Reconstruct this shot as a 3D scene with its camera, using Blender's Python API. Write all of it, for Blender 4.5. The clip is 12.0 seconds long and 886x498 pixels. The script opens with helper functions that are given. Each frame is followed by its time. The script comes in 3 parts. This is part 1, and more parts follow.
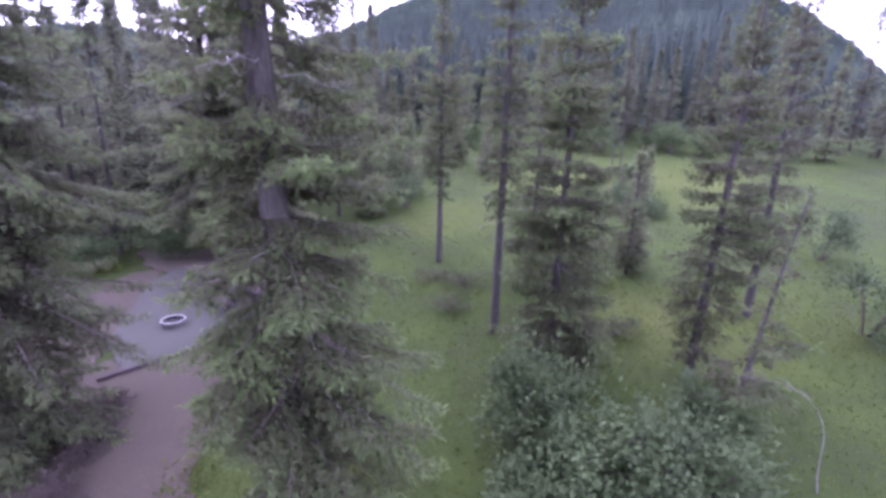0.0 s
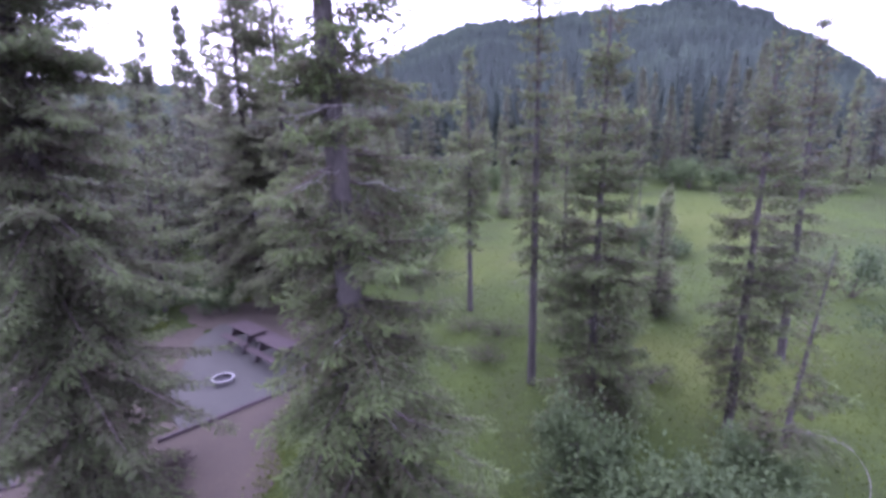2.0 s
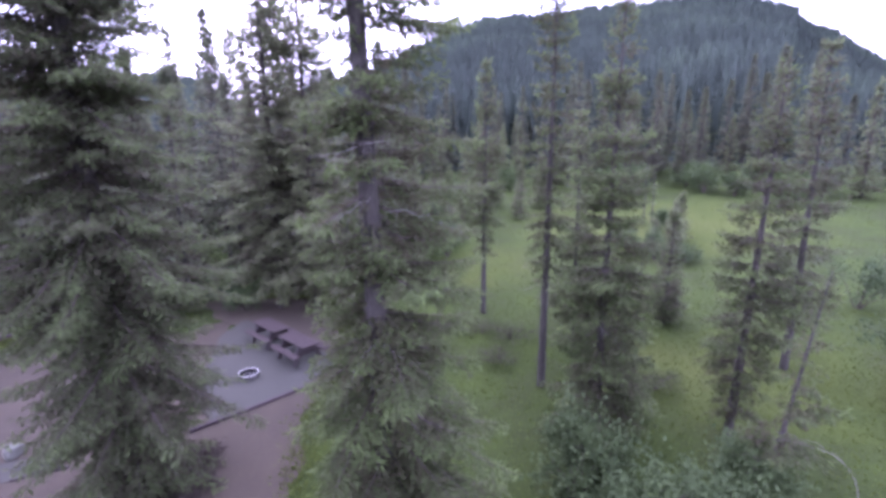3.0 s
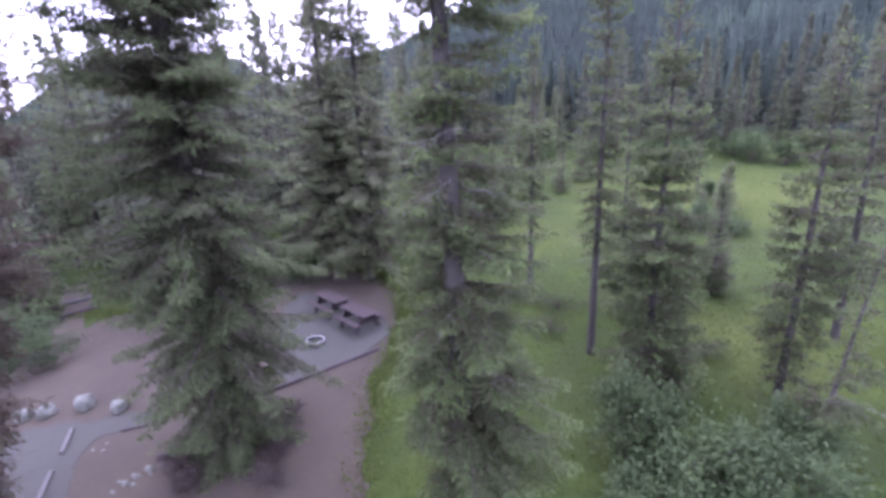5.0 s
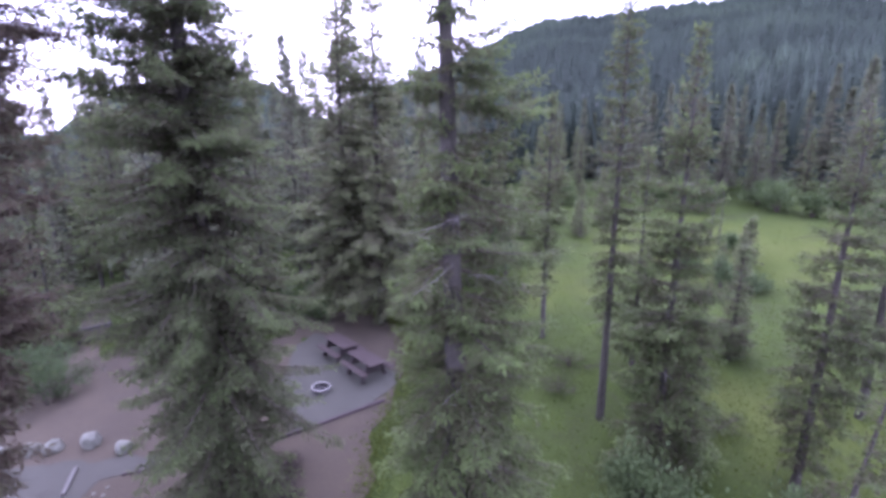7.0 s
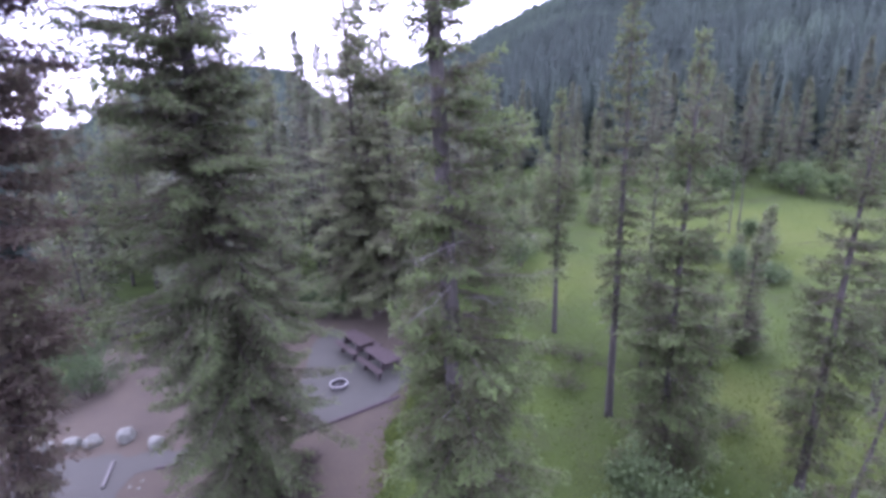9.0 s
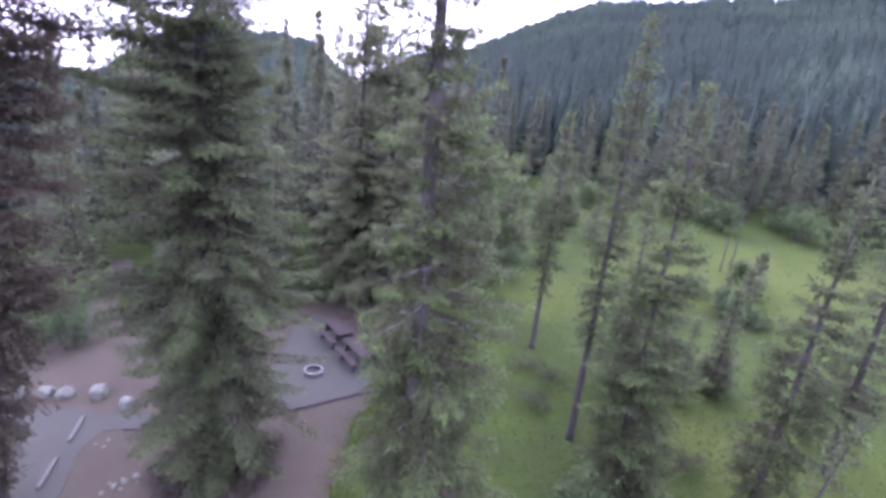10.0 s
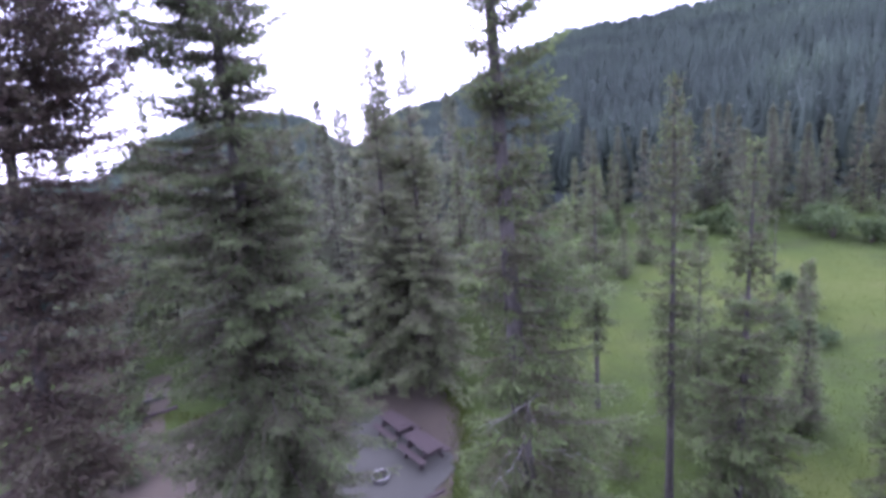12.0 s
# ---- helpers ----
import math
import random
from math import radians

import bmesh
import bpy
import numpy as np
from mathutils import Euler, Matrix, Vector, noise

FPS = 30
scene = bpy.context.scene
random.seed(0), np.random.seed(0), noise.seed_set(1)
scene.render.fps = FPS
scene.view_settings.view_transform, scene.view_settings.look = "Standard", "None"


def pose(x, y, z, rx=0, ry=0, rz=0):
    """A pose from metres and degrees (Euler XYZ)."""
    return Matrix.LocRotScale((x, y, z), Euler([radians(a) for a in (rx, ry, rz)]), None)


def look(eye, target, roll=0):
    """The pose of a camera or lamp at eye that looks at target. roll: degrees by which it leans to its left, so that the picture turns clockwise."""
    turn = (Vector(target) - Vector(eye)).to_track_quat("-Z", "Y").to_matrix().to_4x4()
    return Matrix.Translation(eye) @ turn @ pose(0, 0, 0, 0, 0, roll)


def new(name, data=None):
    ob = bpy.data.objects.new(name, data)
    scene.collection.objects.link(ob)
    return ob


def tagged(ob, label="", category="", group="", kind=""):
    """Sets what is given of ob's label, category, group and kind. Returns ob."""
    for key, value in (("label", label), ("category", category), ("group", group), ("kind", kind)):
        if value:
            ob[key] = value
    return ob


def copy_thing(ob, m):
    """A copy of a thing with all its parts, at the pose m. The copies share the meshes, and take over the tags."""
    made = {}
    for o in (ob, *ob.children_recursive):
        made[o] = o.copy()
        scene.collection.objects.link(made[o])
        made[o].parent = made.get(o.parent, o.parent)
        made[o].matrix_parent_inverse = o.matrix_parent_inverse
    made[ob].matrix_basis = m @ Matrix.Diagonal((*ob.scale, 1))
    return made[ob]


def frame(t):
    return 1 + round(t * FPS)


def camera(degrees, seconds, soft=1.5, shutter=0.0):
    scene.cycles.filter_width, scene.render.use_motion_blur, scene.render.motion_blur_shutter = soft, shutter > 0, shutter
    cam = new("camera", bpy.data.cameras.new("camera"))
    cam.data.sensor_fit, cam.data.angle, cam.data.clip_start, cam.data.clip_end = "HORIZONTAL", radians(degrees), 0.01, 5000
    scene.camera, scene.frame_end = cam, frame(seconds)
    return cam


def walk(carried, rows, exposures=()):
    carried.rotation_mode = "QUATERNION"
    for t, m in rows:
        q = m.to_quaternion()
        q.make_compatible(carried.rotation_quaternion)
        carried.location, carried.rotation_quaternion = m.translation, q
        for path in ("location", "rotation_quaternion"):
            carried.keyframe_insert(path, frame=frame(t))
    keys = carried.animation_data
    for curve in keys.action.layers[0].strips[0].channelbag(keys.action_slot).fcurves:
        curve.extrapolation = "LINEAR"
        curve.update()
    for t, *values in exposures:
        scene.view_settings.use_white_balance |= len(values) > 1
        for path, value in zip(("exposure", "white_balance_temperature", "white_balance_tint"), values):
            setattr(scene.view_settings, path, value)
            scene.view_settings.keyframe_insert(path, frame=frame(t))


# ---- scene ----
cam = camera(85.1, 12.0, soft=3.6, shutter=0.5)
PATH = [
    (0, (0.529, 0.132, 6.937), (0.531, 2.053, 6.380), 1.3),
    (0.5, (0.395, -0.048, 7.140), (0.385, 1.881, 6.612), 1.2),
    (1, (0.266, -0.148, 7.330), (0.247, 1.786, 6.822), 1.4),
    (1.5, (0.126, -0.232, 7.551), (0.097, 1.718, 7.105), 1.1),
    (2, (-0.053, -0.429, 7.757), (-0.120, 1.526, 7.338), -1.2),
    (2.5, (-0.107, -0.729, 8.116), (-0.197, 1.223, 7.689), -1.2),
    (4.5, (-0.486, -1.878, 8.464), (-0.716, 0.040, 7.947), 0.2),
    (5, (-0.766, -1.960, 8.543), (-1.021, -0.052, 8.002), -2.1),
    (5.5, (-0.999, -1.786, 8.843), (-1.307, 0.120, 8.321), -5.0),
    (6, (-0.935, -1.691, 9.058), (-1.267, 0.238, 8.647), -3.8),
    (6.5, (-0.686, -1.630, 9.284), (-1.014, 0.298, 8.868), 0.2),
    (8.5, (-0.210, -1.741, 9.945), (-0.597, 0.154, 9.435), -2.8),
    (9, (-0.024, -1.732, 10.246), (-0.445, 0.157, 9.741), -1.9),
    (9.5, (0.263, -1.727, 10.562), (-0.157, 0.158, 10.043), 4.3),
    (10, (0.362, -1.723, 10.849), (-0.056, 0.157, 10.308), 6.0),
    (10.5, (0.193, -1.668, 11.203), (-0.229, 0.200, 10.626), 6.1),
    (11, (-0.242, -1.567, 11.465), (-0.687, 0.287, 10.861), 2.3),
    (11.5, (-0.790, -1.388, 11.984), (-1.263, 0.483, 11.462), -3.5),
    (12, (-1.003, -1.327, 12.215), (-1.476, 0.581, 11.845), -4.4),
]
walk(cam, [(t, look(eye, target, roll)) for t, eye, target, roll in PATH], exposures=[(0.0, 2.40, 5330, 61), (2.5, 2.33, 5310, 57), (4.5, 2.39, 5360, 51), (6.0, 2.35, 5360, 49), (6.5, 2.25, 5350, 50), (8.5, 2.35, 5370, 48), (11.4, 2.40, 5350, 48), (12.0, 2.20, 5330, 47)])

# ---- light ----
world = bpy.data.worlds.new("overcast_evening")
scene.world = world
world.use_nodes = True
wn, wl = world.node_tree.nodes, world.node_tree.links
wn.clear()
sky = wn.new("ShaderNodeTexSky")
sky.sky_type = "NISHITA"
sky.sun_disc = False
sky.sun_elevation, sky.sun_rotation = radians(38), radians(-20)
sky.air_density, sky.dust_density = 1.0, 3.0
skb = wn.new("ShaderNodeBackground")
skb.inputs["Strength"].default_value = 0.10
wl.new(sky.outputs[0], skb.inputs["Color"])
# cloud deck: soft grey-white with faint structure
wtc = wn.new("ShaderNodeTexCoord")
wno = wn.new("ShaderNodeTexNoise")
wno.inputs["Scale"].default_value, wno.inputs["Detail"].default_value = 2.2, 5
wl.new(wtc.outputs["Generated"], wno.inputs["Vector"])
wra = wn.new("ShaderNodeValToRGB")
wra.color_ramp.elements[0].position, wra.color_ramp.elements[0].color = 0.30, (0.66, 0.74, 0.88, 1)
wra.color_ramp.elements[1].position, wra.color_ramp.elements[1].color = 0.62, (0.98, 0.98, 1.0, 1)
wl.new(wno.outputs["Fac"], wra.inputs["Fac"])
clb = wn.new("ShaderNodeBackground")
clb.inputs["Strength"].default_value = 1.15
wl.new(wra.outputs["Color"], clb.inputs["Color"])
wmx = wn.new("ShaderNodeMixShader")
wmx.inputs[0].default_value = 0.85
wl.new(skb.outputs[0], wmx.inputs[1])
wl.new(clb.outputs[0], wmx.inputs[2])
wou = wn.new("ShaderNodeOutputWorld")
wl.new(wmx.outputs[0], wou.inputs["Surface"])

sun = new("sun", bpy.data.lights.new("sun", "SUN"))
sun.data.energy, sun.data.angle, sun.data.color = 0.5, radians(25), (1.0, 0.96, 0.9)
sun.matrix_world = look((-20, 40, 60), (0, 0, 0))


# ---- materials ----
def mat(name):
    m = bpy.data.materials.new(name)
    m.use_nodes = True
    nt = m.node_tree
    return m, nt.nodes, nt.links, nt.nodes["Principled BSDF"]


def ramp(n, *stops):
    r = n.new("ShaderNodeValToRGB")
    e = r.color_ramp.elements
    while len(e) < len(stops):
        e.new(0.5)
    for k, (p, c) in zip(e, stops):
        k.position, k.color = p, (*c, 1)
    return r


def noise_tex(n, l, scale, detail=4, rough=0.6, stretch=None, coord="Object"):
    tc = n.new("ShaderNodeTexCoord")
    t = n.new("ShaderNodeTexNoise")
    t.inputs["Scale"].default_value, t.inputs["Detail"].default_value, t.inputs["Roughness"].default_value = scale, detail, rough
    if stretch:
        mp = n.new("ShaderNodeMapping")
        mp.inputs["Scale"].default_value = stretch
        l.new(tc.outputs[coord], mp.inputs["Vector"])
        l.new(mp.outputs["Vector"], t.inputs["Vector"])
    else:
        l.new(tc.outputs[coord], t.inputs["Vector"])
    return t


def mixc(n, l, a, b, fac, mode="MIX"):
    m = n.new("ShaderNodeMix")
    m.data_type, m.blend_type = "RGBA", mode
    for sock, v in ((m.inputs[6], a), (m.inputs[7], b), (m.inputs[0], fac)):
        if hasattr(v, "is_linked"):
            l.new(v, sock)
        elif isinstance(v, tuple):
            sock.default_value = (*v, 1)
        else:
            sock.default_value = v
    return m.outputs[2]


def bump(n, l, p, height, strength=0.5, distance=0.02):
    b = n.new("ShaderNodeBump")
    b.inputs["Strength"].default_value, b.inputs["Distance"].default_value = strength, distance
    l.new(height, b.inputs["Height"])
    l.new(b.outputs["Normal"], p.inputs["Normal"])


def surface(name, c1, c2, c3, scale, rough=0.9, grain=60.0, stretch=None, relief=0.02):
    """Two-scale mottled surface: broad patches of c1/c2, fine grain towards c3."""
    m, n, l, p = mat(name)
    a = noise_tex(n, l, scale, 5, 0.65, stretch)
    r = ramp(n, (0.32, c1), (0.66, c2))
    l.new(a.outputs["Fac"], r.inputs["Fac"])
    g = noise_tex(n, l, grain, 4, 0.7, stretch)
    gr = ramp(n, (0.42, (0, 0, 0)), (0.72, (1, 1, 1)))
    l.new(g.outputs["Fac"], gr.inputs["Fac"])
    l.new(mixc(n, l, r.outputs["Color"], c3, gr.outputs["Color"]), p.inputs["Base Color"])
    p.inputs["Roughness"].default_value = rough
    bump(n, l, p, g.outputs["Fac"], 0.6, relief)
    return m


def leaf_mat(name, dark, mid, light, rough=0.6, thin=0.54, drift=0.8):
    """Foliage: each spray takes its own tone (spruces darker inside, as painted shade), with broader drift through the
    crown and from plant to plant.
    """
    m, n, l, p = mat(name)
    ge = n.new("ShaderNodeNewGeometry")
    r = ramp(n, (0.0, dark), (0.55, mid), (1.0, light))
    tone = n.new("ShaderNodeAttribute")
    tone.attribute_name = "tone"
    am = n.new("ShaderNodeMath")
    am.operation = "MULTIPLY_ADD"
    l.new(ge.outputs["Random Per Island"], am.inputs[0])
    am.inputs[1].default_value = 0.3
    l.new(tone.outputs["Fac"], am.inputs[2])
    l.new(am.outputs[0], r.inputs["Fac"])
    b = noise_tex(n, l, drift, 3, 0.6)
    br = ramp(n, (0.3, dark), (0.7, light))
    l.new(b.outputs["Fac"], br.inputs["Fac"])
    col = mixc(n, l, r.outputs["Color"], br.outputs["Color"], 0.25)
    oi = n.new("ShaderNodeObjectInfo")
    hs = n.new("ShaderNodeHueSaturation")
    mr = n.new("ShaderNodeMapRange")
    mr.inputs[3].default_value, mr.inputs[4].default_value = 0.94, 1.14
    l.new(oi.outputs["Random"], mr.inputs[0])
    l.new(mr.outputs[0], hs.inputs["Value"])
    l.new(col, hs.inputs["Color"])
    p.inputs["Roughness"].default_value = rough
    p.inputs["Specular IOR Level"].default_value = 0.12
    l.new(hs.outputs["Color"], p.inputs["Base Color"])
    tr = n.new("ShaderNodeBsdfTranslucent")
    l.new(hs.outputs["Color"], tr.inputs["Color"])
    ms = n.new("ShaderNodeMixShader")
    ms.inputs[0].default_value = thin
    l.new(p.outputs[0], ms.inputs[1])
    l.new(tr.outputs[0], ms.inputs[2])
    l.new(ms.outputs[0], n["Material Output"].inputs["Surface"])
    return m


# dark brown end stands for shade inside the crowns, light end for lit tips
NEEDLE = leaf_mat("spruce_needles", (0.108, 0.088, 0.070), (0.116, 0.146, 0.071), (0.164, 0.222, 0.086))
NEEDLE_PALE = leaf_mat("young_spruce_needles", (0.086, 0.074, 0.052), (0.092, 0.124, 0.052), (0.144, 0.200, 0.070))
# brown needles, darkened too: one tree's near-silhouette shade is put into the colour
NEEDLE_BROWN = leaf_mat("brown_silhouette_needles", (0.096, 0.066, 0.060), (0.108, 0.092, 0.068), (0.132, 0.138, 0.076))
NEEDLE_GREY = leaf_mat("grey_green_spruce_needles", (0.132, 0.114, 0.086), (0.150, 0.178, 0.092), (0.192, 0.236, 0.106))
# darker copy of the spruce needles, the woods' shade put into its colour
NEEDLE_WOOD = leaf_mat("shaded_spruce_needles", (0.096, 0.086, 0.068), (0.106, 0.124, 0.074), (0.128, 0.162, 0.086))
# bluish far needles: distance haze is put into their colour
NEEDLE_FAR = leaf_mat("haze_tinted_conifer_needles", (0.046, 0.060, 0.051), (0.060, 0.082, 0.066), (0.086, 0.120, 0.083), thin=0.5, drift=0.02)
WILLOW = leaf_mat("willow_leaves", (0.054, 0.078, 0.034), (0.082, 0.120, 0.050), (0.122, 0.170, 0.068), thin=0.4)
BROADLEAF = leaf_mat("shrub_leaves", (0.050, 0.076, 0.034), (0.070, 0.106, 0.046), (0.098, 0.140, 0.060), thin=0.35)
UNDERGROWTH = leaf_mat("undergrowth_leaves", (0.052, 0.066, 0.026), (0.068, 0.090, 0.032), (0.090, 0.116, 0.042), thin=0.35)
RUSSET = leaf_mat("reddish_brown_leaves", (0.060, 0.046, 0.042), (0.082, 0.064, 0.056), (0.100, 0.090, 0.064), thin=0.3)
GRASS = leaf_mat("grass_blades", (0.062, 0.088, 0.019), (0.078, 0.106, 0.022), (0.098, 0.126, 0.030), thin=0.35, drift=0.3)
TWIG = surface("brown_twigs", (0.052, 0.040, 0.034), (0.076, 0.060, 0.052), (0.105, 0.088, 0.078), 6.0, 0.95, 40.0, None, 0.004)
BARK = surface("spruce_bark", (0.029, 0.027, 0.022), (0.050, 0.046, 0.038), (0.082, 0.075, 0.063), 5.0, 0.95, 24.0, (1, 1, 0.22), 0.03)
DEADWOOD = surface("grey_dead_wood", (0.16, 0.150, 0.138), (0.22, 0.207, 0.193), (0.30, 0.283, 0.265), 6.0, 0.9, 40.0, None, 0.004)
GRAVEL = surface("grey_gravel", (0.041, 0.042, 0.032), (0.053, 0.054, 0.041), (0.069, 0.070, 0.053), 0.7, 0.95, 45.0, None, 0.02)
ASPHALT = surface("pale_worn_asphalt", (0.032, 0.033, 0.025), (0.043, 0.043, 0.032), (0.055, 0.056, 0.042), 0.6, 0.92, 60.0, None, 0.008)
DIRT = surface("trodden_brown_earth", (0.035, 0.028, 0.018), (0.051, 0.041, 0.025), (0.070, 0.057, 0.036), 0.8, 0.97, 22.0, None, 0.03)
TIMBER = surface("dark_weathered_timber", (0.030, 0.022, 0.022), (0.060, 0.045, 0.045), (0.09, 0.07, 0.07), 3.0, 0.9, 30.0, (1, 1, 1), 0.01)
TABLEWOOD = surface("brown_stained_planks", (0.028, 0.019, 0.017), (0.044, 0.031, 0.027), (0.066, 0.048, 0.043), 4.0, 0.75, 26.0, (0.3, 3, 3), 0.004)
TABLEDARK = surface("dark_table_frame", (0.018, 0.013, 0.010), (0.035, 0.026, 0.027), (0.05, 0.04, 0.04), 5.0, 0.7, 30.0, None, 0.003)
STONE = surface("pale_granite", (0.143, 0.149, 0.121), (0.196, 0.205, 0.168), (0.084, 0.087, 0.071), 4.0, 0.85, 30.0, None, 0.02)
RIMWHITE = surface("whitish_concrete_rim", (0.34, 0.337, 0.315), (0.42, 0.416, 0.39), (0.27, 0.267, 0.25), 3.0, 0.85, 30.0, None, 0.006)
RINGGREY = surface("dull_grey_concrete", (0.062, 0.061, 0.056), (0.080, 0.078, 0.072), (0.105, 0.102, 0.095), 3.0, 0.9, 30.0, None, 0.006)
ASH = surface("charcoal_and_ash", (0.012, 0.011, 0.011), (0.026, 0.025, 0.024), (0.07, 0.067, 0.064), 6.0, 0.98, 28.0, None, 0.03)
PALEWOOD = surface("bleached_pale_timber", (0.093, 0.092, 0.082), (0.123, 0.120, 0.107), (0.072, 0.071, 0.062), 3.0, 0.85, 25.0, None, 0.005)


def ground_mat():
    m, n, l, p = mat("meadow_and_forest_floor")
    at = n.new("ShaderNodeAttribute")
    at.attribute_name = "meadow"
    a = noise_tex(n, l, 0.35, 6, 0.62)
    fl = ramp(n, (0.30, (0.034, 0.044, 0.017)), (0.52, (0.038, 0.058, 0.0145)), (0.72, (0.052, 0.078, 0.017)))
    l.new(a.outputs["Fac"], fl.inputs["Fac"])
    b = noise_tex(n, l, 0.22, 6, 0.6)
    me = ramp(n, (0.30, (0.042, 0.063, 0.014)), (0.50, (0.055, 0.076, 0.016)), (0.70, (0.071, 0.088, 0.024)))
    l.new(b.outputs["Fac"], me.inputs["Fac"])
    e = noise_tex(n, l, 0.5, 5, 0.7)
    ad = n.new("ShaderNodeMath")
    ad.operation = "MULTIPLY_ADD"
    l.new(e.outputs["Fac"], ad.inputs[0])
    ad.inputs[1].default_value = 0.7
    l.new(at.outputs["Fac"], ad.inputs[2])
    sm = n.new("ShaderNodeMapRange")
    sm.interpolation_type = "SMOOTHSTEP"
    sm.inputs[1].default_value, sm.inputs[2].default_value = 0.65, 1.05
    l.new(ad.outputs[0], sm.inputs[0])
    g = noise_tex(n, l, 14.0, 5, 0.75)
    gr = ramp(n, (0.35, (0.76, 0.76, 0.76)), (0.7, (1.18, 1.18, 1.18)))
    l.new(g.outputs["Fac"], gr.inputs["Fac"])
    base = mixc(n, l, fl.outputs["Color"], me.outputs["Color"], sm.outputs[0])
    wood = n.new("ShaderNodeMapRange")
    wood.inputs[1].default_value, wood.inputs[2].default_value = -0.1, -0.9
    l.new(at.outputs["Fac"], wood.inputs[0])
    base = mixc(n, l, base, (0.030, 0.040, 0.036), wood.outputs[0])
    l.new(mixc(n, l, base, gr.outputs["Color"], 0.8, "MULTIPLY"), p.inputs["Base Color"])
    p.inputs["Roughness"].default_value = 1.0
    p.inputs["Specular IOR Level"].default_value = 0.1
    bump(n, l, p, g.outputs["Fac"], 0.6, 0.05)
    return m


GROUND = ground_mat()


# ---- helpers of this scene ----
def mesh_ob(name, verts, faces, material, parent=None, label="", smooth=False):
    me = bpy.data.meshes.new(name)
    me.from_pydata(verts, [], faces)
    me.materials.append(material)
    if smooth:
        me.polygons.foreach_set("use_smooth", [True] * len(me.polygons))
    ob = new(name, me)
    if parent:
        ob.parent = parent
    return tagged(ob, label)


def part(name, bm, material, parent=None, label="", smooth=False):
    """Links a bmesh as one mesh object under a thing or a part."""
    me = bpy.data.meshes.new(name)
    bm.to_mesh(me)
    bm.free()
    me.materials.append(material)
    if smooth:
        me.polygons.foreach_set("use_smooth", [True] * len(me.polygons))
    ob = new(name, me)
    if parent:
        ob.parent = parent
    return tagged(ob, label)


def set_tone(me, values):
    a = me.attributes.new("tone", "FLOAT", "POINT")
    a.data.foreach_set("value", np.ascontiguousarray(values, dtype=np.float32))


def quads(name, v4, material, parent=None, label="", tone=None):
    """A mesh of loose quads from an array (n, 4, 3); tone: each quad's own shade of leaf, 0 to 0.7."""
    n = len(v4)
    me = bpy.data.meshes.new(name)
    me.vertices.add(4 * n)
    me.vertices.foreach_set("co", np.ascontiguousarray(v4, dtype=np.float32).ravel())
    me.loops.add(4 * n)
    me.loops.foreach_set("vertex_index", np.arange(4 * n, dtype=np.int32))
    me.polygons.add(n)
    me.polygons.foreach_set("loop_start", np.arange(0, 4 * n, 4, dtype=np.int32))
    me.update(calc_edges=True)
    me.materials.append(material)
    set_tone(me, np.repeat(tone if tone is not None else np.full(n, 0.35), 4))
    ob = new(name, me)
    if parent:
        ob.parent = parent
    return tagged(ob, label)


def thing(name, m, label, category, group="", kind=""):
    e = new(name)
    e.empty_display_size = 0.2
    e.matrix_world = m
    return tagged(e, label, category, group, kind)


def tubes(paths, sides):
    """Vertices and faces of tapering tubes; each path is a list of (point, radius)."""
    V, Fc = [], []
    for path in paths:
        o = len(V)
        pts = [Vector(p) for p, _ in path]
        for i, (p, r) in enumerate(path):
            d = (pts[min(i + 1, len(pts) - 1)] - pts[max(i - 1, 0)]).normalized()
            u = d.orthogonal().normalized() if abs(d.z) < 0.9 else Vector((1, 0, 0)).cross(d).normalized()
            w = d.cross(u)
            for k in range(sides):
                a = 2 * math.pi * k / sides
                V.append(pts[i] + (u * math.cos(a) + w * math.sin(a)) * r)
        for i in range(len(path) - 1):
            for k in range(sides):
                k2 = (k + 1) % sides
                Fc.append((o + i * sides + k, o + i * sides + k2, o + (i + 1) * sides + k2, o + (i + 1) * sides + k))
        Fc.append(tuple(o + k for k in range(sides))[::-1])
        Fc.append(tuple(o + (len(path) - 1) * sides + k for k in range(sides)))
    return V, Fc


def box_bm(sx, sy, sz, m, bevel=0.0, bm=None):
    out = bm or bmesh.new()
    got = bmesh.ops.create_cube(out, size=1, matrix=m @ Matrix.Diagonal((sx, sy, sz, 1)))
    if bevel:
        es = list({e for v in got["verts"] for e in v.link_edges})
        bmesh.ops.bevel(out, geom=es, offset=bevel, segments=1, affect="EDGES")
    return out


# ---- terrain ----
def near_ground(x, y):
    z = 0.05 * (x + 8) + 0.08 * (y - 14.4)
    return z - 0.1 * np.log1p(np.exp(np.clip(-(x + 11), -30, 30)))


def skyline(az):
    """Elevation, in degrees, of the hills all round: a broad dome ahead, a shoulder and a knob beside it."""
    dome = 13.5 * np.exp(-((az - 13) / 27) ** 4) + 0.75 * np.exp(-((az - 26) / 9) ** 2)
    shoulder = 4.0 * np.exp(-((az + 18.2) / 5.7) ** 2)
    knob = 6.7 * np.exp(-((az + 32.6) / np.where(az > -32.6, 7.4, 13.9)) ** 4)
    return np.maximum(dome + shoulder + knob - 1.3 + 0.16 * np.sin(az * 0.55 + 0.6) + 0.10 * np.sin(az * 1.7), -0.3)


